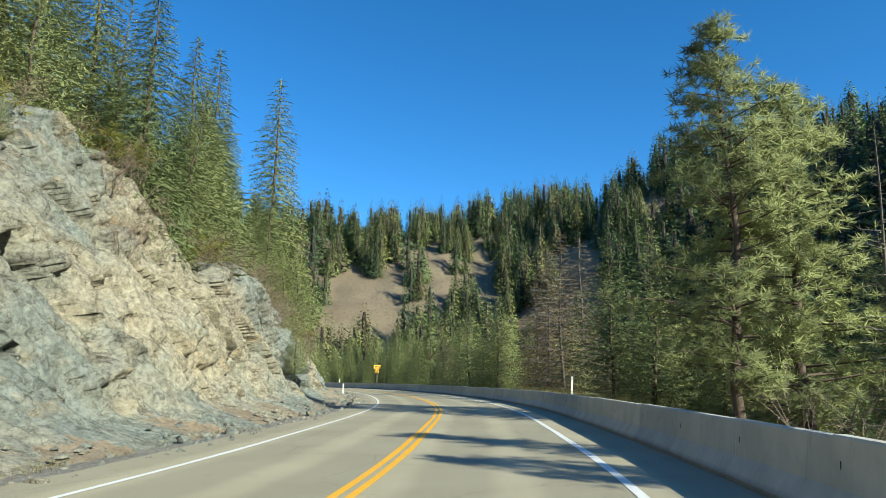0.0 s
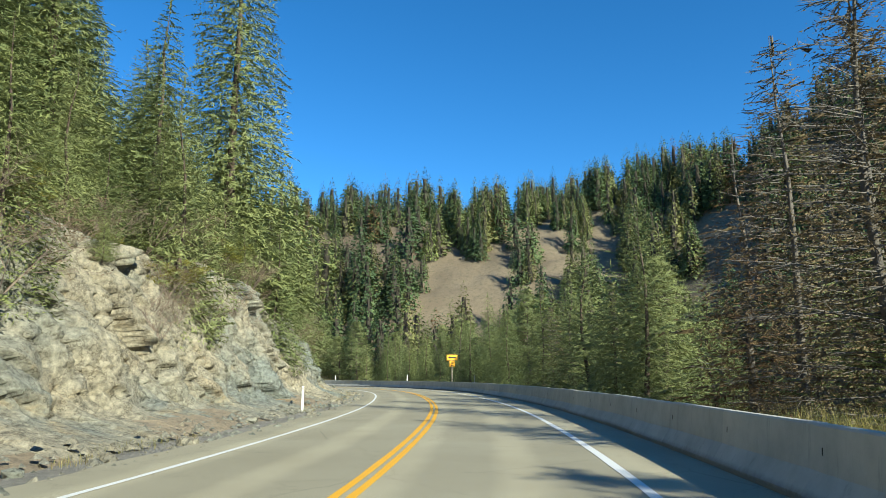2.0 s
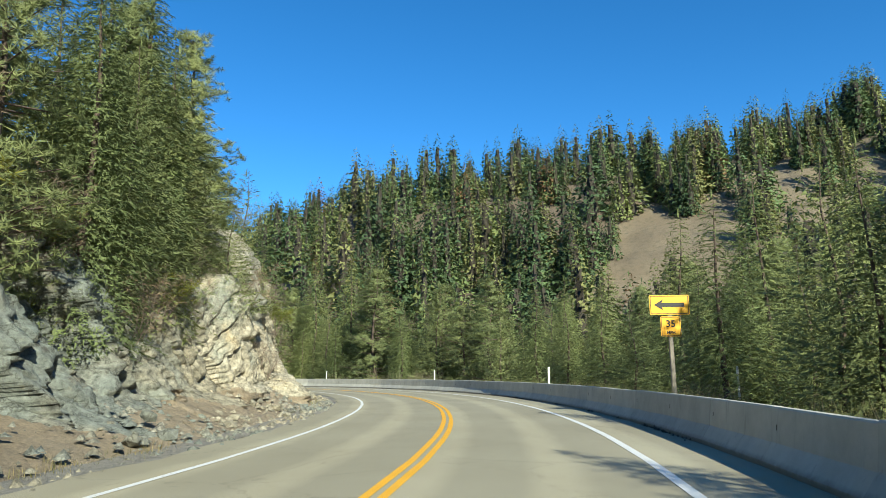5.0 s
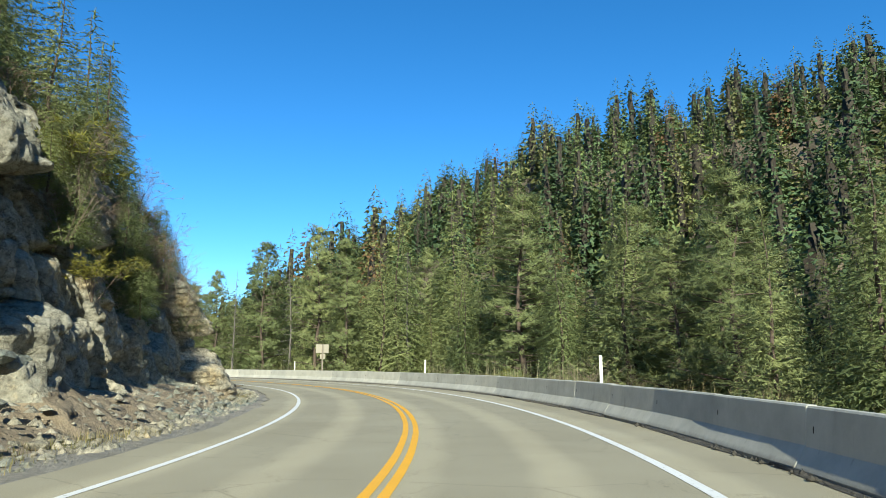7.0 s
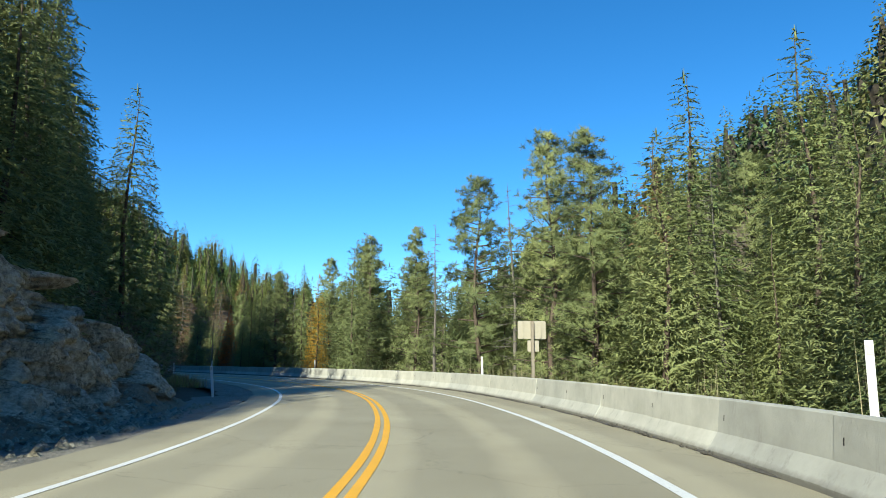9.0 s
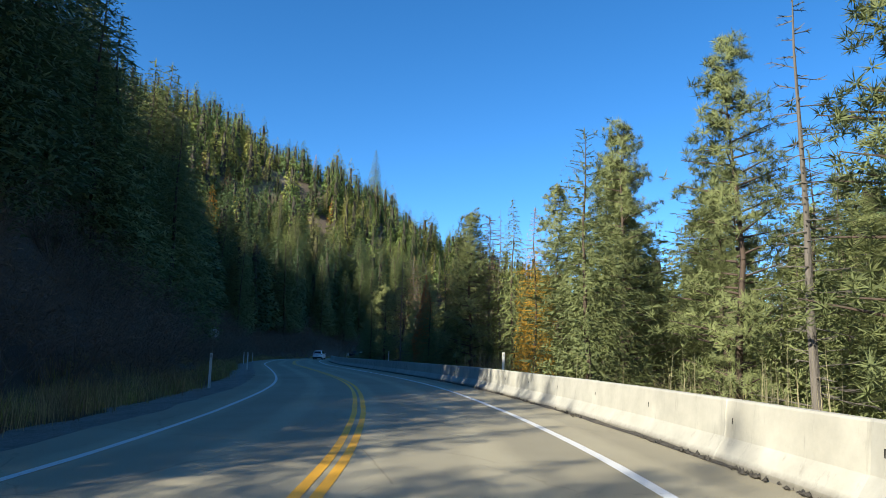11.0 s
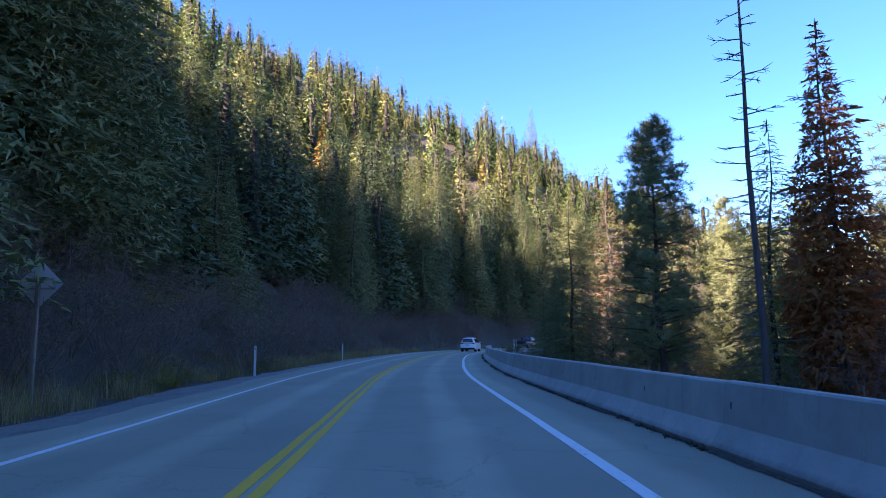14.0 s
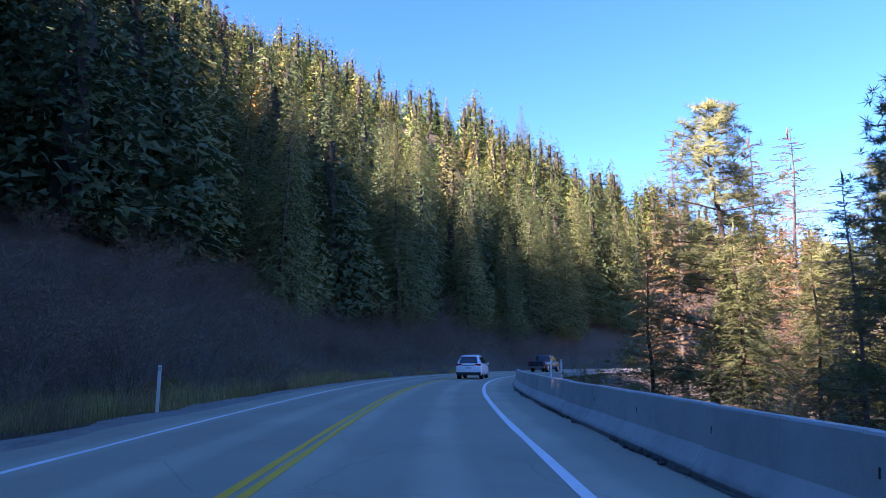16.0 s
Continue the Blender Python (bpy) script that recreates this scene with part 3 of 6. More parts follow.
# ---- trees ----
def sticks(segs, sides=4):
    """Tapered sticks: rows of start, end, radius at start, radius at end."""
    V, F = [], []
    for a, b, r0, r1 in segs:
        a, b = np.asarray(a, float), np.asarray(b, float)
        d = b - a
        d /= np.linalg.norm(d) + 1e-9
        p = np.cross(d, (0.3, 0.9, 0.2) if abs(d[2]) > 0.8 else (0, 0, 1.0))
        p /= np.linalg.norm(p)
        q = np.cross(d, p)
        o = len(V)
        for c, r in ((a, r0), (b, r1)):
            for k in range(sides):
                t = 2 * math.pi * k / sides
                V.append(c + (p * math.cos(t) + q * math.sin(t)) * r)
        for k in range(sides):
            j = (k + 1) % sides
            F.append((o + k, o + j, o + sides + j, o + sides + k))
    return np.array(V), np.array(F)


def ribbons(segs):
    """Thin twigs as narrow blades, each turned its own way."""
    V = []
    for i, (a, b, r0, r1) in enumerate(segs):
        a, b = np.asarray(a, float), np.asarray(b, float)
        p = np.cross(b - a, (math.sin(i * 2.4), math.cos(i * 2.4), 0.37))
        p /= np.linalg.norm(p) + 1e-9
        V += [a - p * r0, a + p * r0, b + p * r1, b - p * r1]
    return np.array(V), np.arange(len(V)).reshape(-1, 4)


def trunk_segs(r, h, radius, sway=0.15):
    pts = [np.array([sway * math.sin(i * 1.3 + r.random()) * (i > 0), sway * math.cos(i * 1.7 + r.random()) * (i > 0), h * i / 6]) for i in range(7)]
    return [(pts[i], pts[i + 1], radius * (1 - i / 6.3), radius * (1 - (i + 1) / 6.3)) for i in range(6)]


def conifer(r, h, width, tiers, per, twigs, low=0.05, droop=0.35, ragged=0.4, spray=0.25, slim=0.16, power=0.8, fill=2000, clump=0.3, lift=0.12, core=0.0):
    """A crown of whorled boughs. Each bough carries pairs of flat needle twigs along a drooping spine;
    loose twigs thicken the inside, and a far tree gets a jagged inner core."""
    g = np.random.RandomState(r.randrange(10**6))
    up = np.array([0, 0, 1.0])
    p1, p2 = g.rand(2) * 6.283

    def reach_at(f, ang):
        lump = 1 + ragged * (0.30 * np.sin(ang * 2 + f * 9 + p1) + 0.22 * np.sin(ang * 3 - f * 23 + p2))
        return width * np.maximum(1.0 - f, 0.0) ** power * lump * np.clip(0.55 + (f - low) / 0.16, 0.55, 1.0) + 0.008 * h

    def blades(root, way, ln, broad):
        """Flat pointed twigs from each root along its way."""
        n = len(root)
        way = way / (np.linalg.norm(way, axis=1)[:, None] + 1e-9)
        flat = np.cross(way, up + 0.9 * g.randn(n, 3))
        flat /= np.linalg.norm(flat, axis=1)[:, None] + 1e-9
        tip = root + way * ln[:, None] - up * (0.10 * ln)[:, None]
        e = flat * (0.7 * ln * broad)[:, None]
        return [np.stack([root - e, root + e, tip], 1)]

    F, A, K = [], [], []
    for k in range(tiers):
        fk = low + (0.985 - low) * ((k + 0.5) / tiers) ** 0.92
        n = max(5, int(per * (1.08 - fk) ** 0.5))
        F.append(fk + (g.rand(n) - 0.5) * 0.9 / tiers)
        A.append((np.arange(n) + 0.8 * g.rand(n)) * 2 * np.pi / n + g.rand() * 6.283)
        K.append((1 + 0.35 * ragged * (g.rand() - 0.5)) * (1 + ragged * (g.rand(n) - 0.6)))
    f, ang, lump = np.clip(np.concatenate(F), low, 0.99), np.concatenate(A), np.concatenate(K)
    reach = reach_at(f, ang) * lump
    out = np.stack([np.cos(ang), np.sin(ang), 0 * ang], 1)
    side = np.stack([-np.sin(ang), np.cos(ang), 0 * ang], 1)
    rise = lift + 0.45 * np.clip(f - 0.6, 0, 1)  # the young boughs near the tip point upwards
    n = len(f)

    def along(t):
        p = out * (reach * t)[:, None]
        p[:, 2] = f * h + reach * (rise * t - droop * t * t)
        return p

    tris = []
    for k in range(twigs):
        t = 0.12 + 0.86 * (k + g.rand(n)) / twigs
        root = along(t)
        for sgn in (-1, 1):
            ln = (reach * spray * (1.2 - 0.7 * t) + 0.003 * h) * (0.6 + 0.8 * g.rand(n))
            way = out * (0.45 + 0.55 * g.rand(n))[:, None] + side * (sgn * (0.35 + 0.65 * g.rand(n)))[:, None] + up * (0.22 - 0.75 * g.rand(n) + 0.5 * (rise - lift))[:, None]
            tris += blades(root, way, ln, slim * (0.75 + 0.5 * g.rand(n)))
    tris += blades(along(0.72), out * 1.0 + up * (rise - 1.6 * droop)[:, None], np.minimum(reach * 0.36, reach * spray * 1.6) + 0.01 * h, slim * np.ones(n))
    if fill:
        n = fill
        f = low + (0.97 - low) * (1 - np.sqrt(g.rand(n)))
        ang = g.rand(n) * 2 * np.pi
        rad = reach_at(f, ang) * (0.32 + 0.62 * np.sqrt(g.rand(n)))
        out = np.stack([np.cos(ang), np.sin(ang), 0 * ang], 1)
        root = out * rad[:, None] + up * (f * h - droop * rad * 0.6)[:, None]
        way = out * (0.3 + 0.6 * g.rand(n))[:, None] + 0.55 * g.randn(n, 3) - up * 0.12
        tris += blades(root, way, clump * (0.6 + 0.8 * g.rand(n)) * (0.35 + 0.65 * np.sqrt(1 - f)), slim * 1.2 * np.ones(n))
    top = np.array([[0, 0, h * 0.955]]) + np.zeros((4, 3))
    a = np.arange(4) * 1.7
    tris += blades(top, np.stack([0.07 * np.cos(a), 0.07 * np.sin(a), 1 + 0 * a], 1), np.full(4, 0.05 * h), np.full(4, 0.09))
    if core:  # a far crown's bare inside, later coloured as shade; last in the mesh
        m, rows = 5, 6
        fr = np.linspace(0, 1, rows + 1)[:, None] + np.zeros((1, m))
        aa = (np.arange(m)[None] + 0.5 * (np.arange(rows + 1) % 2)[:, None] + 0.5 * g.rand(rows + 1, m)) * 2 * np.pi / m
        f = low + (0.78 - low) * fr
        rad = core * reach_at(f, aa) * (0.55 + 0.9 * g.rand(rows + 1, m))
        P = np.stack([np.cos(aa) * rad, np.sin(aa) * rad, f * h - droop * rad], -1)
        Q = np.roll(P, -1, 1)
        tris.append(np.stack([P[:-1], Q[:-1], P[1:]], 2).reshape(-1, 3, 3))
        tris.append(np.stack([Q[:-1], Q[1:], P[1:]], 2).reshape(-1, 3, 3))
    return np.concatenate(tris).reshape(-1, 3)


def rounded_normals(v, blend=0.55, rise=0.45):
    """Turns each spray outwards and leans its shading towards the crown's outer surface."""
    tri = v.reshape(-1, 3, 3).copy()
    geo = np.cross(tri[:, 1] - tri[:, 0], tri[:, 2] - tri[:, 0])
    geo /= np.linalg.norm(geo, axis=1)[:, None] + 1e-9
    mid = tri.mean(1)
    out = mid * np.array([1, 1, 0])
    out /= np.linalg.norm(out, axis=1)[:, None] + 1e-6
    out[:, 2] = rise
    out /= np.linalg.norm(out, axis=1)[:, None]
    back = (geo * out).sum(1) < 0
    tri[back] = tri[back][:, ::-1]
    geo[back] *= -1
    nrm = out + blend * geo
    nrm /= np.linalg.norm(nrm, axis=1)[:, None]
    return tri.reshape(-1, 3), np.repeat(nrm, 3, 0)


def soften(me, nrm):
    me.polygons.foreach_set("use_smooth", np.ones(len(me.polygons), dtype=bool))
    me.normals_split_custom_set_from_vertices(nrm.astype(np.float32))


def tri_faces(v):
    return np.arange(len(v)).reshape(-1, 3)


def tuft(g, centres, size, count):
    """Bursts of needles round each centre."""
    n = len(centres)
    c = np.repeat(centres, count, 0)
    d = g.randn(n * count, 3)
    d /= np.linalg.norm(d, axis=1)[:, None]
    d[:, 2] = d[:, 2] * 0.8 + 0.15
    sz = size * (0.6 + 0.8 * g.rand(n * count))[:, None]
    q = np.cross(d, g.randn(n * count, 3))
    q /= np.linalg.norm(q, axis=1)[:, None] + 1e-9
    base = c + d * sz * 0.15
    return np.stack([base + q * sz * 0.05, base - q * sz * 0.05, c + d * sz], 1).reshape(-1, 3)


def pine_parts(r, h, width, boughs, low=0.35, count=16, size=0.55):
    g = np.random.RandomState(r.randrange(10**6))
    segs, ends = trunk_segs(r, h, 0.012 * h + 0.05, 0.25), []
    for i in range(boughs):
        f = low + (1 - low) * (i + r.random()) / boughs
        a = r.random() * 6.283
        k = (1 - f) ** 0.6 * (0.5 + 0.6 * r.random()) * min(1, 0.5 + (f - low) / 0.2)
        ln = 0.5 + width * k
        p0 = np.array([0, 0, f * h])
        p1 = p0 + ln * np.array([math.cos(a), math.sin(a), 0.05 + 0.25 * r.random()])
        segs.append((p0, p1, 0.02 + 0.012 * ln, 0.012))
        for j in range(9 + int(ln * 4)):
            t = 0.35 + 0.65 * r.random()
            o = g.randn(3) * np.array([0.35, 0.35, 0.22]) * (0.5 + 0.25 * ln)
            ends.append(p0 + (p1 - p0) * t + o)
    ends.append(np.array([0, 0, h]))
    return sticks(segs, 4), tuft(g, np.array(ends), size, count)


def bare_segs(r, h, spread, stems, depth=3, droop=0.0):
    segs = []

    def grow(p, d, ln, rad, k):
        q = p + d * ln
        segs.append((p, q, rad, rad * 0.6))
        if k == 0:
            return
        for _ in range(3 if k > 1 else 4):
            t = 0.35 + 0.65 * r.random()
            e = d * 0.8 + np.array([r.gauss(0, 0.5), r.gauss(0, 0.5), r.gauss(0.1 - droop, 0.3)])
            e /= np.linalg.norm(e)
            grow(p + d * ln * t, e, ln * (0.45 + 0.3 * r.random()), rad * 0.5, k - 1)

    for _ in range(stems):
        a = r.random() * 6.283
        d = np.array([math.cos(a) * spread, math.sin(a) * spread, 1.0])
        grow(np.array([math.cos(a) * 0.15, math.sin(a) * 0.15, 0.0]), d / np.linalg.norm(d), h * (0.4 + 0.25 * r.random()), 0.012 * h / stems**0.4 + 0.006, depth)
    return segs


def snag_segs(r, h, boughs=70, low=0.12, reach=0.16):
    """Trunk and boughs, and the fine twigs on them."""
    segs, fine = trunk_segs(r, h, 0.011 * h + 0.03, 0.1), []
    for i in range(boughs):
        f = low + (0.98 - low) * (i + r.random()) / boughs
        a = r.random() * 6.283
        ln = reach * h * (1.02 - f) ** 0.6 * (0.4 + 0.75 * r.random())
        p0 = np.array([0, 0, f * h])
        p1 = p0 + ln * np.array([math.cos(a), math.sin(a), -0.25 + 0.45 * r.random()])
        segs.append((p0, p1, 0.022, 0.008))
        for j in range(8):
            t = 0.25 + 0.75 * r.random()
            c = p0 + (p1 - p0) * t
            b = a + r.choice((-1, 1)) * (0.4 + 0.8 * r.random())
            fine.append((c, c + (0.2 + 0.25 * r.random()) * ln * np.array([math.cos(b), math.sin(b), -0.3 + 0.6 * r.random()]), 0.012, 0.005))
    return segs, fine


rt = random.Random(11)
KINDS = {}
SHAPES = {}


def add_kind(kind, trunk_data, trunk_mat, crown_verts=None, crown_mat=None, tall=1.0):
    v, f = trunk_data
    SHAPES.setdefault(kind, []).append((v, f, crown_verts))
    tm = mesh_of("trunk", v, f, [trunk_mat], smooth=True)
    cm = None
    if crown_verts is not None:
        crown_verts, nrm = rounded_normals(crown_verts, 0.55)
        cm = mesh_of("crown", crown_verts, tri_faces(crown_verts), [crown_mat])
        if "shrub" not in kind:
            soften(cm, nrm)
    KINDS.setdefault(kind, []).append((tm, cm, tall))


for i in range(4):  # close firs
    h = 18.0
    add_kind("fir", sticks(trunk_segs(rt, h * 0.97, 0.22), 6), BARK, conifer(rt, h, 3.5 + 0.9 * rt.random(), 38, 13, 30, 0.04, 0.36, 0.5, 0.085, 0.17, 0.80, 9000, 0.26), FIR_LEAF, h)
for i in range(4):  # firs in the depth of the wood
    h = 18.0
    add_kind("fir_mid", sticks(trunk_segs(rt, h * 0.97, 0.22), 4), BARK, conifer(rt, h, 3.5 + 0.9 * rt.random(), 34, 12, 22, 0.03, 0.36, 0.5, 0.10, 0.20, 0.80, 9000, 0.28), FIR_LEAF, h)
for i in range(3):
    h = 15.0
    st, cr = pine_parts(rt, h, 3.2, 80, 0.16, 30, 0.30)
    add_kind("pine", st, BARK, cr, PINE_LEAF, h)
for i in range(3):  # young pines, feathered to the ground
    h = 12.0
    add_kind("young_pine", sticks(trunk_segs(rt, h * 0.97, 0.16), 5), BARK, conifer(rt, h, 2.6 + 0.6 * rt.random(), 30, 12, 22, 0.03, 0.05, 0.75, 0.11, 0.16, 0.68, 8000, 0.2, 0.2), PINE_LEAF, h)
for i in range(2):
    h = 13.0
    add_kind("larch", sticks(trunk_segs(rt, h * 0.97, 0.16) + snag_segs(rt, h, 40, 0.15, 0.15)[0][6:], 4), BARK, conifer(rt, h, 2.2, 30, 9, 14, 0.2, 0.1, 0.9, 0.10, 0.2, 0.66, 2500, 0.16, 0.15), LARCH_LEAF, h)
for i in range(3):  # firs close above the road
    h = 26.0
    add_kind("tall_fir", sticks(trunk_segs(rt, h * 0.97, 0.34), 7), BARK, conifer(rt, h, 4.3 + 0.8 * rt.random(), 54, 15, 32, 0.04, 0.38, 0.5, 0.065, 0.17, 0.74, 15000, 0.3), FIR_LEAF, h)


def dead_conifer(r, h, boughs, reach=0.16):
    """The wood of a dying tree, boughs and twigs together."""
    segs, fine = snag_segs(r, h, boughs, 0.12, reach)
    wood_v, wood_f = sticks(segs, 3)
    twig_v, twig_f = ribbons(fine)
    return np.concatenate([wood_v, twig_v]), np.concatenate([wood_f, twig_f + len(wood_v)])


for i in range(2):
    h = 12.0
    add_kind("rusty_fir", dead_conifer(rt, h, 60), GREY_WOOD, conifer(rt, h, 2.1, 28, 9, 20, 0.12, 0.2, 0.9, 0.11, 0.14, 0.72, 4000, 0.2), RUST_LEAF, h)
ro = random.Random(12)
add_kind("orange_fir", dead_conifer(ro, 12.0, 60), GREY_WOOD, conifer(ro, 12.0, 1.75, 34, 11, 24, 0.2, 0.2, 0.7, 0.17, 0.24, 0.8, 9000, 0.25), ORANGE_LEAF, 12.0)
for i in range(2):
    segs, fine = snag_segs(rt, 14.0, 70, 0.12, 0.12)
    tv, tf = ribbons(fine)
    add_kind("snag", sticks(segs, 3), GREY_WOOD, tv[tf[:, [0, 1, 2, 0, 2, 3]]].reshape(-1, 3), GREY_WOOD, 14.0)
h = 13.0
for i in range(2):
    add_kind("gold_larch", sticks(trunk_segs(rt, h * 0.97, 0.16), 4), BARK, conifer(rt, h, 2.1 + 0.3 * i, 32, 11, 22, 0.12, 0.15, 0.8, 0.10, 0.15, 0.78, 6000, 0.2), LARCH_LEAF, h)
for i in range(3):
    add_kind("dead_pine", dead_conifer(rt, 14.0, 170, 0.2), GREY_WOOD, conifer(rt, 14.0, 2.6, 26, 8, 18, 0.15, 0.12, 0.9, 0.07, 0.22, 0.66, 6000, 0.13), DRY_LEAF, 14.0)
for i in range(4):
    add_kind("bare_shrub", ribbons(bare_segs(rt, 4.0, 0.55, 11, 3)), TWIG, None, None, 4.0)
for i in range(3):
    segs = bare_segs(rt, 4.0, 0.6, 9, 3)
    g = np.random.RandomState(i + 30)
    tips = np.array([s[1] for s in segs if s[2] < 0.004])[::2]
    add_kind("brown_shrub", ribbons(segs), TWIG, tuft(g, tips, 0.3, 4), BROWN_LEAF, 4.0)
for i in range(2):
    segs = bare_segs(rt, 4.0, 0.5, 7, 2)
    g = np.random.RandomState(i + 3)
    tips = np.array([s[1] for s in segs])
    add_kind("leafy_shrub", sticks(segs, 3), TWIG, tuft(g, tips, 0.42, 14), BUSH_LEAF, 4.0)

LOOK = {
    "fir": ("fir_tree", "dark green fir tree with drooping boughs", "conifer"),
    "fir_mid": ("fir_tree", "dark green fir tree with dense boughs", "conifer"),
    "tall_fir": ("fir_tree", "tall green fir tree above the rock cut", "conifer"),
    "pine": ("pine_tree", "open-crowned olive green pine tree", "conifer"),
    "young_pine": ("pine_tree", "bushy olive green young pine tree", "conifer"),
    "gold_larch": ("larch_tree", "full golden autumn larch tree", "larch"),
    "larch": ("larch_tree", "golden orange autumn larch tree", "larch"),
    "rusty_fir": ("dying_fir_tree", "dying fir tree with rusty brown needles", "conifer"),
    "orange_fir": ("dead_fir_tree", "dead fir tree with bright orange-red needles", "conifer"),
    "dead_pine": ("dying_pine_tree", "grey-brown dying pine with bare twigs", "conifer"),
    "snag": ("dead_tree", "bare grey dead conifer", "dead tree"),
    "bare_shrub": ("bare_shrub", "leafless brown roadside shrub", "shrub"),
    "brown_shrub": ("withered_shrub", "brown shrub with a few withered leaves", "shrub"),
    "leafy_shrub": ("leafy_shrub", "yellow-green leafy shrub beside the road", "shrub"),
}
count_of = {}


def plant(kind, x, y, tall, z=None, fat=1.0, lean=0.0):
    stock = KINDS[kind]
    k = count_of.get(kind, 0)
    count_of[kind] = k + 1
    tm, cm, h0 = stock[k % len(stock)]
    name, label, cat = LOOK[kind]
    if z is None:
        z = float(land(np.array([x]), np.array([y]))[0]) - 0.15
    ob = tagged(new(name), label, cat, "trees and shrubs along the road")
    sc = tall / h0
    ob.matrix_world = pose(x, y, z, lean * math.sin(k), lean * math.cos(k), k * 137.5) @ Matrix.Diagonal((sc * fat, sc * fat, sc, 1))
    part("trunk", tm, ob)
    if cm:
        part("crown", cm, ob)


